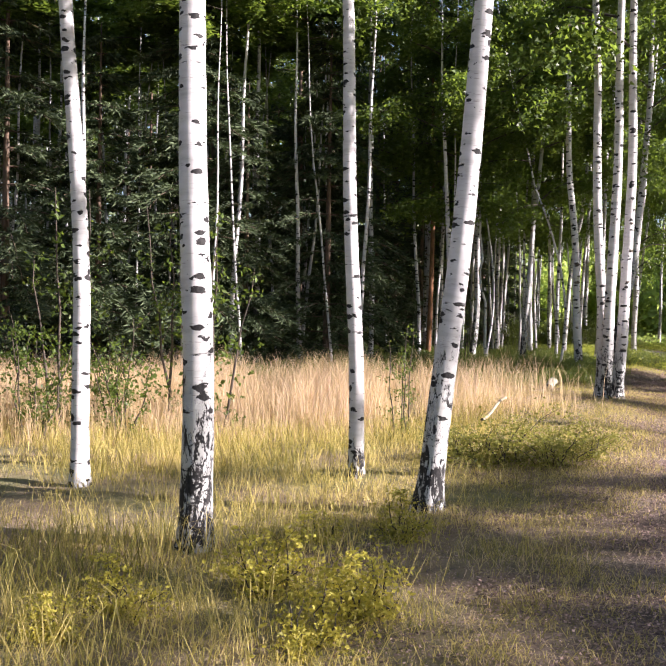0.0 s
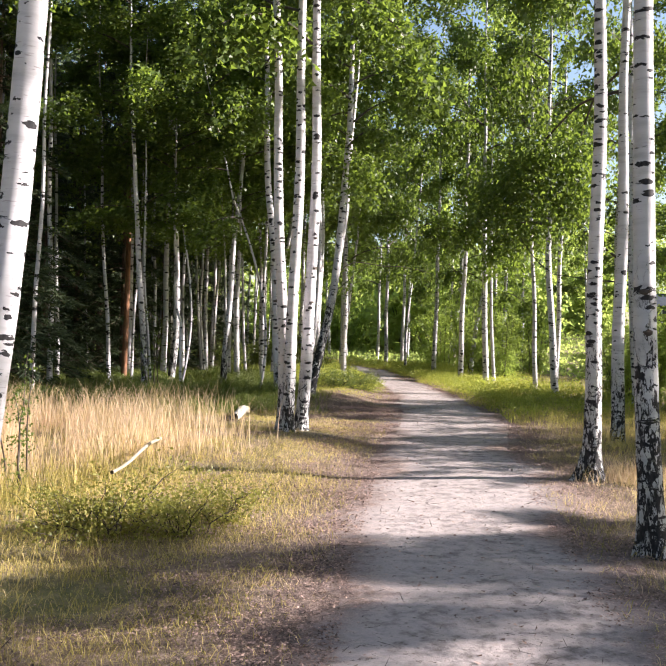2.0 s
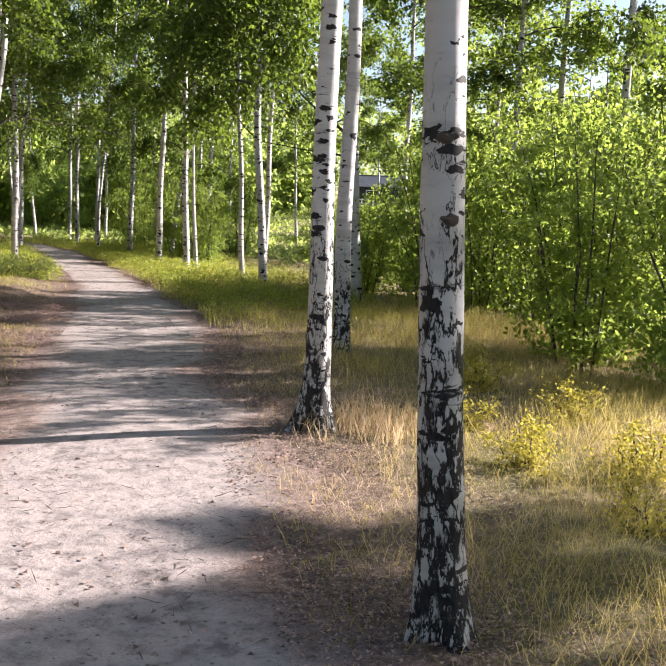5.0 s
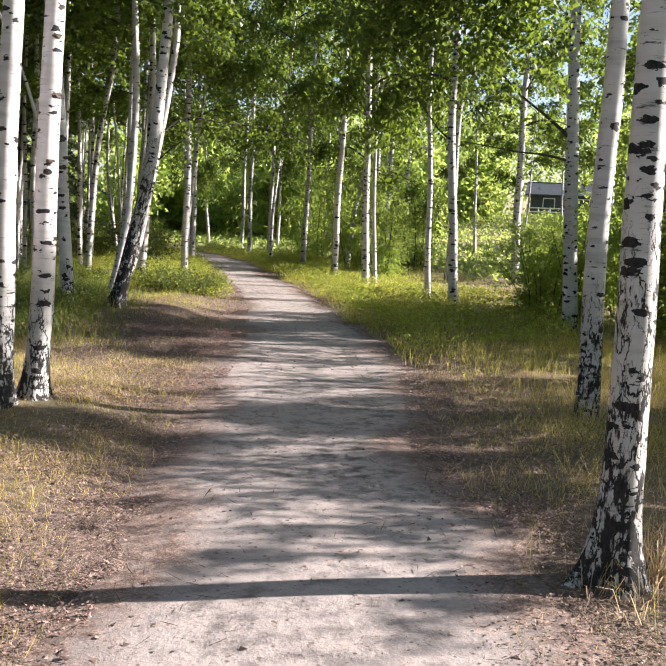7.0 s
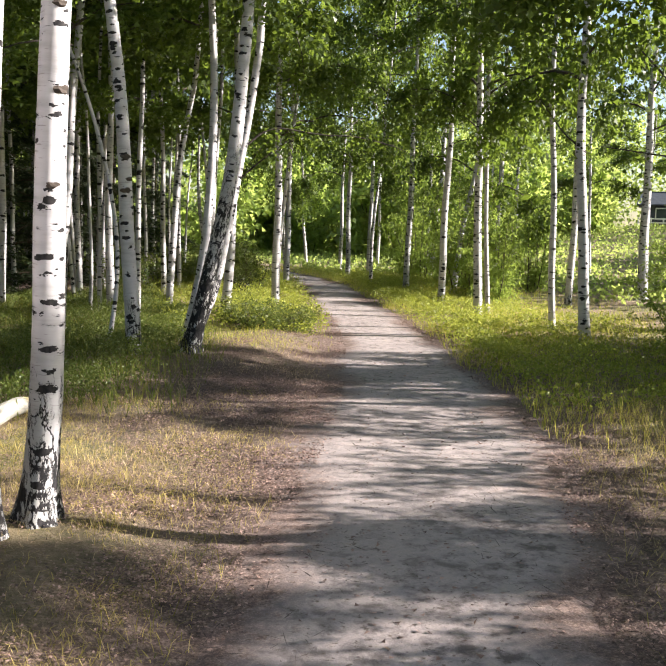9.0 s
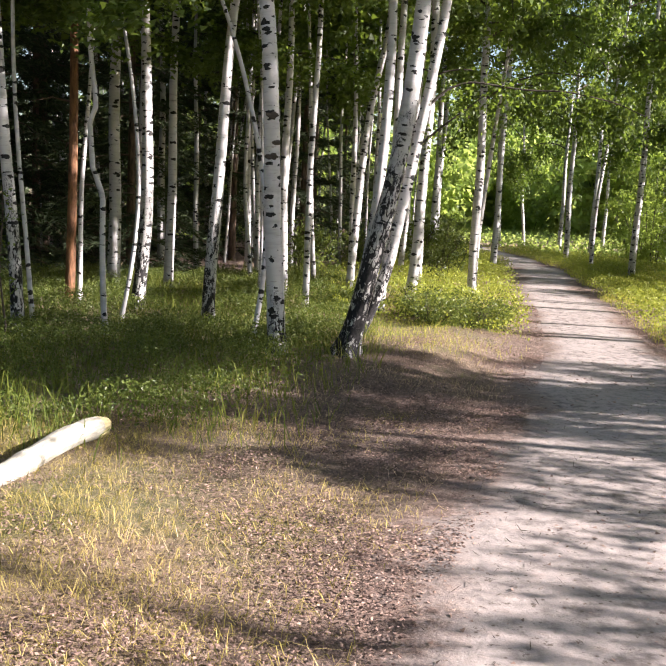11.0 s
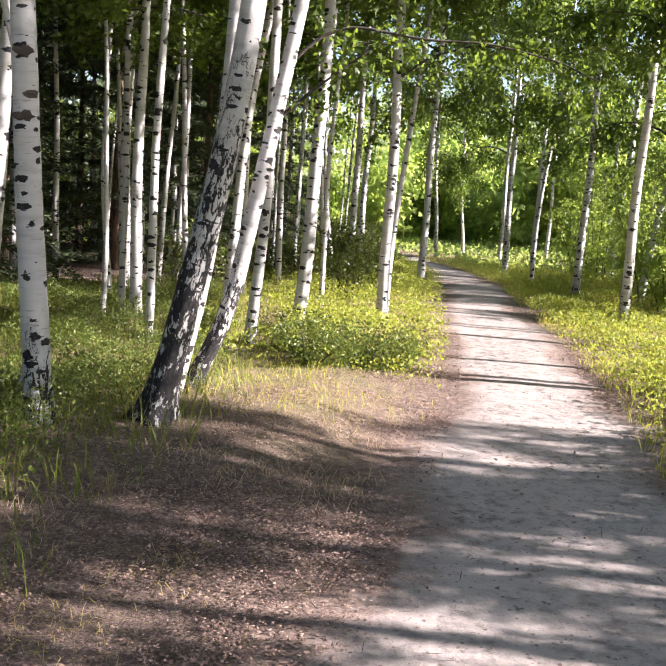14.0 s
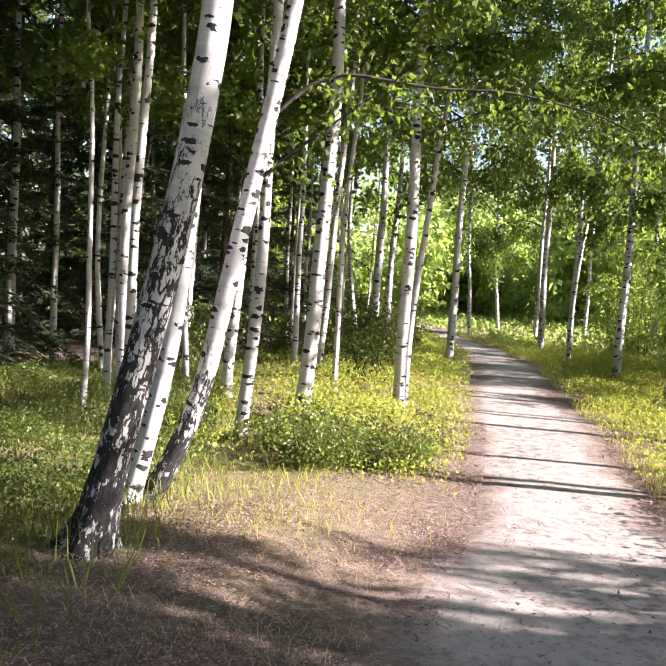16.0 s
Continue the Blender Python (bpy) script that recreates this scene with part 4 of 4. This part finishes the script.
# ---- grass ----
def grass(name, label, mat, seed, count, box, tall, width, lean, keep, thick=1.0):
    """Blades strewn over a box (x0, x1, y0, y1), thinned by keep(x, y), the chance from 0 to 1."""
    rng = np.random.default_rng(seed)
    x, y = rng.uniform(box[0], box[1], count), rng.uniform(box[2], box[3], count)
    clump = vnoise(x * 3.1 + 100, y * 3.1 + 100, seed) * 0.6 + vnoise(x * 0.9 + 30, y * 0.9 + 30, seed + 1) * 0.7
    ok = (rng.random(count) < np.clip(keep(x, y), 0, 1) * np.clip((clump - 0.30) * 2.2, 0.03, 1)) & (off_path(x, y) > 0.02)
    x, y, clump = x[ok], y[ok], clump[ok]
    h = (tall[0] + (tall[1] - tall[0]) * rng.random(len(x)) ** 1.7) * np.clip(0.45 + clump * 0.75, 0.4, 1.15)
    v, f = blades(rng, x, y, land(x, y), h, width * rng.uniform(0.6, 1.3, len(x)), lean)
    return tagged(new(name, mesh_from(name, v, f, mat)), label, "grass", kind="stuff")


def left_of(x, y):
    return path_left(y) - x


def right_of(x, y):
    return x - path_right(y)


def field(x, y):
    return np.clip((y - 10.0 - 0.25 * np.maximum(x, -3)) / 1.8, 0, 1) * np.clip((17.8 - y) / 1.5, 0, 1) * np.clip((left_of(x, y) - 1.0 - 0.42 * np.maximum(y - 12.0, 0)) / 2.2, 0, 1) ** 1.5


grass("tall_straw_grass", "tall pale straw grass with pinkish heads", STRAW, 61, 120000, (-11, 4.2, 9.4, 18), (0.22, 0.85), 0.006, 0.5, field)
grass("meadow_grass", "yellowish dry meadow grass", MEADOW, 62, 160000, (-8, 2.2, 1.5, 17.5), (0.08, 0.42), 0.0045, 1.05,
      lambda x, y: np.clip((left_of(x, y) - 1.2) / 2.0, 0.0, 1) * (1 - 0.8 * field(x, y)))
grass("short_grass", "short dry yellow grass beside the path", MEADOW, 68, 300000, (-2, 5.5, 2, 17.5), (0.03, 0.15), 0.0036, 1.4,
      lambda x, y: np.clip(left_of(x, y) / 0.8, 0.2, 1) * np.clip(1.5 - left_of(x, y) / 3.5, 0, 1) * (1 - 0.8 * field(x, y)) * np.clip((16.2 - y) / 2.5, 0.12, 1))
grass("dry_tufts", "dry yellow grass beside the birches", MEADOW, 63, 175000, (4.2, 13, 3, 17), (0.06, 0.42), 0.0025, 1.5,
      lambda x, y: np.clip((right_of(x, y) - 0.4) / 1.3, 0.06, 1) * (right_of(x, y) > 0))
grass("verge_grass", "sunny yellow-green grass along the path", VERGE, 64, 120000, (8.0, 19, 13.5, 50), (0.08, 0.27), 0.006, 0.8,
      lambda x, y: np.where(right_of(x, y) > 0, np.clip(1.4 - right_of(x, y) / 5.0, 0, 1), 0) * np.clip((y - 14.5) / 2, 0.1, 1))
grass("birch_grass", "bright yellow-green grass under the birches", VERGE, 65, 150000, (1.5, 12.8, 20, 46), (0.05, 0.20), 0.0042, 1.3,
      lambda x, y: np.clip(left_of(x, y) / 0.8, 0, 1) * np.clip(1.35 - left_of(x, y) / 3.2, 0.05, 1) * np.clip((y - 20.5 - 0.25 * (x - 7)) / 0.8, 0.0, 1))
grass("wood_grass", "dark green grass under the birches, shade in its colour", SHADE_TONED_GRASS, 66, 52000, (-3, 6.6, 16.6, 30), (0.12, 0.36), 0.008, 0.9,
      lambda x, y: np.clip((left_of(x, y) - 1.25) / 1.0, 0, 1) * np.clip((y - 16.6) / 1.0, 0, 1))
grass("log_grass", "sunny yellow grass round the birch log", MEADOW, 70, 80000, (0.5, 5.2, 13.2, 17.8), (0.03, 0.14), 0.0028, 1.7,
      lambda x, y: np.clip((left_of(x, y) - 1.5) / 1.2, 0, 1) * np.clip((y - 13.2) / 1.0, 0, 1))
grass("red_tuft", "pinkish dry grass at a birch foot", STRAW, 69, 9000, (5.9, 7.2, 9.2, 10.4), (0.08, 0.34), 0.005, 0.9,
      lambda x, y: np.clip(1.25 - np.hypot((x - 6.45) / 0.5, (y - 9.7) / 0.4), 0, 1))
grass("litter_tufts", "sparse green tufts in leaf litter", SHADE_TONED_GRASS, 67, 60000, (2, 9.5, 8, 23), (0.02, 0.09), 0.0024, 1.4,
      lambda x, y: np.clip(1.2 - left_of(x, y) / 2.5, 0, 1) * (left_of(x, y) > 0.15) * np.clip(4.0 * vnoise(x * 1.7 + 5, y * 2.6 + 8, 21) - 2.2, 0.02, 1))


grass("verge_straw", "short bleached grass in the leaf litter", MEADOW, 58, 230000, (0.5, 10.5, 3, 18.5), (0.02, 0.11), 0.0036, 1.8,
      lambda x, y: np.clip(off_path(x, y) / 0.5, 0.03, 1) * np.clip(1.4 - off_path(x, y) / 1.9, 0, 1) * np.clip(2.4 * vnoise(x * 0.9 + 11, y * 1.6 + 23, 5) - 0.85 + 0.45 * (y < 12), 0, 1))


def bleached(x, y):
    """Patches of straw among the leaf litter, 0 to 1."""
    return np.clip(3.2 * vnoise(x * 1.3 + 41, y * 2.3 + 17, 9) - 1.35, 0, 1)


grass("straw_patches", "bleached straw patches in the leaf litter", STRAW, 57, 170000, (0.5, 11, 3, 20.8), (0.02, 0.13), 0.0034, 1.9,
      lambda x, y: np.clip(off_path(x, y) / 0.35, 0.02, 1) * np.clip(1.5 - off_path(x, y) / 1.7, 0, 1) * bleached(x, y))


# ---- low herbs, fallen leaves ----
def strewn(name, label, category, mat, seed, count, box, keep, size, lift, droop=0.1, **kw):
    rng = np.random.default_rng(seed)
    x, y = rng.uniform(box[0], box[1], count), rng.uniform(box[2], box[3], count)
    clump = vnoise(x * 2.2 + 70, y * 2.2 + 70, seed)
    ok = rng.random(count) < np.clip(keep(x, y), 0, 1) * np.clip(0.25 + (clump - 0.3) * 1.8, 0.05, 1)
    x, y, clump = x[ok], y[ok], clump[ok]
    z = land(x, y) + 0.012 + lift * clump * rng.random(len(x)) ** 0.6
    return tagged(new(name, scatter_leaves(name, rng, np.stack((x, y, z), -1), size, mat, droop=droop, **kw)), label, category, kind="stuff")


strewn("bilberry_shrubs", "low green bilberry leaves on the wood floor", "plants", BERRY_LEAF, 71, 330000, (-2, 6.4, 17.2, 29),
       lambda x, y: np.clip((left_of(x, y) - 1.7) / 0.8, 0, 1) * np.clip((y - 17.0) / 0.6, 0, 1), 0.028, 0.36)
strewn("verge_herbs", "low yellow-green herbs along the path", "plants", VERGE_LEAF, 72, 420000, (6.0, 17, 16.5, 46),
       lambda x, y: np.clip(off_path(x, y) / 0.5, 0, 1) * np.clip(1.3 - off_path(x, y) / 3.0, 0, 1) * np.where(x < path_left(y), np.clip((y - 22.4) / 1.0, 0, 1), 1), 0.042, 0.36)
strewn("fallen_leaves", "brown fallen birch leaves beside the path", "leaves", DEAD_LEAF, 73, 1200000, (0, 12, 2, 27),
       lambda x, y: (off_path(x, y) > -0.1) * np.clip(1.15 - off_path(x, y) / (2.4 + 2.2 * (y > 13.5) * (x < path_left(y)) * (y < 22)), 0.015, 1) * (1 - 0.75 * bleached(x, y)), 0.020, 0.018, 0.0, flat=True, slim=0.6)
strewn("path_leaves", "scattered dark leaf bits on the sand", "leaves", DEAD_LEAF, 74, 60000, (1, 13, 2, 32),
       lambda x, y: (off_path(x, y) <= 0) * 0.45, 0.026, 0.004, 0.0, far=True, flat=True)


strewn("fallen_twigs", "thin dark fallen twigs in the litter", "twigs", TWIG, 75, 90000, (0, 12, 2, 26),
       lambda x, y: (off_path(x, y) > -0.6) * np.clip(1.0 - off_path(x, y) / 2.2, 0.05, 1) * 0.35, 0.085, 0.02, 0.0, flat=True, slim=0.05)
strewn("far_meadow_herbs", "sunny yellow-green herbs at the path's end", "plants", SUN_TONED_FAR_LEAF, 76, 110000, (-2, 60, 20, 88),
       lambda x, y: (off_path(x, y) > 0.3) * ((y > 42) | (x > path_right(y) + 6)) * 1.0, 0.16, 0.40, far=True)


# ---- fallen birch log ----
def log(x0, y0, x1, y1, dia, label, lift=0.0, bark=LOG_BARK):
    z0, z1 = float(land(x0, y0)) + dia * 0.5 + lift, float(land(x1, y1)) + dia * 0.42 + lift
    ob = thing("birch_log", x0, y0, z0, label, "log")
    s = np.linspace(0, 1, 24)[:, None]
    pts = np.array([[0, 0, 0]]) + s * np.array([[x1 - x0, y1 - y0, z1 - z0]])
    pts[:, 2] += 0.02 * np.sin(s[:, 0] * 6)
    t = Tubes()
    t.add(pts, dia / 2 * (1.0 - 0.12 * s[:, 0]) * (1 + 0.16 * (vnoise(s[:, 0] * 11 + 4, s[:, 0] * 0, 6) - 0.5)), 20)
    part_of("stem", t.mesh("stem", bark), ob)
    bm = bmesh.new()
    bmesh.ops.create_cone(bm, cap_ends=True, segments=20, radius1=dia * 0.50, radius2=dia * 0.47, depth=dia * 0.9)
    bmesh.ops.bevel(bm, geom=bm.edges[:], offset=dia * 0.08, segments=2, affect="EDGES")
    bmesh.ops.subdivide_edges(bm, edges=bm.edges[:], cuts=1, use_grid_fill=True)
    for v in bm.verts:
        v.co *= 1 + 0.35 * (float(vnoise(v.co.x / dia * 3 + 20, v.co.y / dia * 3 + v.co.z / dia * 4 + 30, 8)) - 0.4)
    m = Vector((x1 - x0, y1 - y0, z1 - z0)).to_track_quat("Z", "Y").to_matrix().to_4x4()
    bm.transform(m)
    me = bpy.data.meshes.new("cut_end")
    bm.to_mesh(me)
    me.materials.append(CUT)
    part_of("cut_end", me, ob, "pale cut end of the log")
    return ob


CUT = painted("cut_wood", (0.42, 0.35, 0.18), (0.58, 0.50, 0.28), 30.0, 0.8)
log(4.02, 17.25, 3.62, 15.95, 0.15, "white birch log lying in sunny grass")
log(2.1, 11.5, 1.55, 9.75, 0.036, "thin pale branch lying in dry grass", 0.22, DRY_BARK)


# ---- single limbs that reach over the path ----
def reach(tree, points, thick, strands=0, per=20, hang=0.7, size=0.055, spread=0.09, first=0.2):
    """A limb through world points, with hanging leaves."""
    base = tree.location
    pts = np.array([Vector(p) - base for p in points], float)
    k = np.linspace(0, len(pts) - 1, 5 * len(pts))
    fine = np.stack([np.interp(k, np.arange(len(pts)), pts[:, q]) for q in range(3)], -1)
    for _ in range(2):
        fine[1:-1] = (fine[:-2] + 2 * fine[1:-1] + fine[2:]) / 4
    t = Tubes()
    t.add(fine, np.linspace(thick, thick * 0.3, len(fine)), 7)
    part_of("limb", t.mesh("limb", TWIG), tree)
    if strands:
        rng = np.random.default_rng(int(thick * 1e5) + len(points) + strands)
        part_of("crown", scatter_leaves("crown", rng, hanging_leaves(rng, fine, strands, per, hang, spread, first), size, LEAF, slim=0.75), tree)


reach(tree_r, ((12.02, 18.36, 3.03), (11.64, 18.51, 3.36), (11.27, 18.65, 3.63), (10.8, 18.85, 4.15)), 0.03, 6, 12)
reach(tree_r, ((12.02, 18.36, 2.73), (11.68, 18.5, 2.81), (11.31, 18.64, 2.83), (10.56, 18.93, 2.94)), 0.022, 8, 12)
reach(tree_r, ((12.08, 18.33, 4.4), (11.65, 18.5, 4.4), (11.28, 18.65, 4.55), (10.6, 18.9, 4.6)), 0.022, 22, 20)
reach(tree_m, ((12.4, 22.35, 3.2), (12.05, 22.48, 3.5), (11.6, 22.65, 4.15)), 0.02, 8, 14)
reach(tree_f2, ((8.3, 12.92, 5.0), (8.2, 13.9, 5.05), (7.95, 15.0, 4.4), (7.6, 15.7, 3.75)), 0.024, 120, 36, 0.8, 0.07, 0.24, 0.5)
reach(tree_f2, ((8.3, 12.92, 5.3), (8.5, 14.0, 5.2), (8.75, 15.0, 4.5), (8.9, 15.4, 3.9)), 0.023, 120, 36, 0.8, 0.07, 0.24, 0.5)
reach(tree_j2, ((6.67, 21.61, 2.77), (6.77, 21.60, 2.94), (7.00, 21.59, 3.15), (7.23, 21.55, 3.23), (7.80, 21.45, 3.15), (8.25, 21.35, 3.15), (8.77, 21.25, 3.04), (9.05, 21.15, 2.90)), 0.017, 26, 16, 0.45)
reach(tree_j2, ((6.71, 21.61, 2.52), (6.94, 21.60, 2.73), (7.23, 21.58, 2.96), (7.63, 21.55, 3.27)), 0.015, 14, 16, 0.4)
reach(tree_u, ((8.5, 26.9, 3.6), (8.9, 26.8, 3.9), (9.5, 26.7, 4.1), (10.4, 26.5, 4.0)), 0.022, 40, 22, 0.8)


# ---- far house behind the bushes ----
def box_part(name, parent, mat, size, at, label=""):
    bm = bmesh.new()
    bmesh.ops.create_cube(bm, size=1.0)
    bm.transform(Matrix.Translation(at) @ Matrix.Diagonal((*size, 1)))
    bmesh.ops.bevel(bm, geom=bm.edges[:], offset=min(size) * 0.06, segments=1, affect="EDGES")
    me = bpy.data.meshes.new(name)
    bm.to_mesh(me)
    me.materials.append(mat)
    return part_of(name, me, parent, label)


DARK_WALL = painted("dark_boards", (0.035, 0.04, 0.05), (0.07, 0.075, 0.09), 3.0, 0.8)
ROOF = painted("slate_roof", (0.03, 0.036, 0.05), (0.055, 0.065, 0.085), 2.0, 0.75)
WHITE = painted("white_paint", (0.70, 0.70, 0.70), (0.80, 0.80, 0.79), 2.0, 0.6)
GLASS, gnt, gb = material("window_glass")
gb.inputs["Base Color"].default_value = (0.05, 0.06, 0.07, 1)
gb.inputs["Roughness"].default_value = 0.08
house = thing("house", 66.5, 91.5, float(land(66.5, 91.5)), "dark low house with slate roof beyond the trees", "house")
house.rotation_euler = (0, 0, radians(-36.3))
box_part("wall", house, DARK_WALL, (9.5, 6.0, 2.3), (0.6, 3.0, 1.15))
for tilt, y in ((22, 1.35), (-22, 4.65)):
    r = box_part("roof", house, ROOF, (10.6, 3.9, 0.16), (0, 0, 0))
    r.matrix_local = Matrix.Translation((0.6, y, 2.95)) @ Matrix.Rotation(radians(tilt), 4, "X")
for x in (-2.2, 1.4):
    w = box_part("window", house, WHITE, (1.3, 0.08, 1.2), (x, -0.03, 1.35))
    box_part("pane", w, GLASS, (1.1, 0.06, 1.0), (x, -0.06, 1.35))
fence = thing("fence", 66.5, 91.5, float(land(66.5, 91.5)), "low white fence before the far house", "fence")
fence.rotation_euler = (0, 0, radians(-36.3))
for k in range(7):
    box_part("post", fence, WHITE, (0.12, 0.12, 0.9), (-4.4 + 1.2 * k, -2.2, 0.45))
for h in (0.4, 0.8):
    box_part("rail", fence, WHITE, (7.4, 0.06, 0.12), (-0.8, -2.28, h))


# ---- distant woods ----
def far_woods(name, label, mat, seed, count, start, end, near, deep, tall):
    rng = np.random.default_rng(seed)
    a = np.radians(rng.uniform(start, end, count))
    d = near + deep * rng.random(count)
    crest = tall * (0.55 + 0.6 * vnoise(np.degrees(a) * 0.35 + 60, d * 0.05, seed))
    z = crest * rng.random(count) ** 0.8
    x, y = 8 + np.sin(a) * d, 24 + np.cos(a) * d
    slope = (x - 3.8) / np.maximum(y - 7.95, 0.1)
    clear = (slope < 0.66) | (slope > 0.80) | (np.hypot(x - 8, y - 24) > 95)
    x, y, z = x[clear], y[clear], z[clear]
    pts = np.stack((x, y, z + np.minimum(land(x, y), 3.2)), -1)
    return tagged(new(name, scatter_leaves(name, rng, pts, 0.5, mat, droop=0.4, far=True)), label, "trees", kind="stuff")


far_woods("far_birch_woods", "distant sunny green woods behind the bushes", SUN_TONED_FAR_LEAF, 81, 92000, -8, 190, 64, 26, 12.0)
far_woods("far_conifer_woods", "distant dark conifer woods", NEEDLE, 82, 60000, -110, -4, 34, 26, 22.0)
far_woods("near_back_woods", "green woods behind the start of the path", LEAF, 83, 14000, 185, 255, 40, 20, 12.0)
far_woods("woods_behind_house", "green trees behind the far house", SUN_TONED_FAR_LEAF, 84, 18000, 28, 54, 104, 16, 13.0)
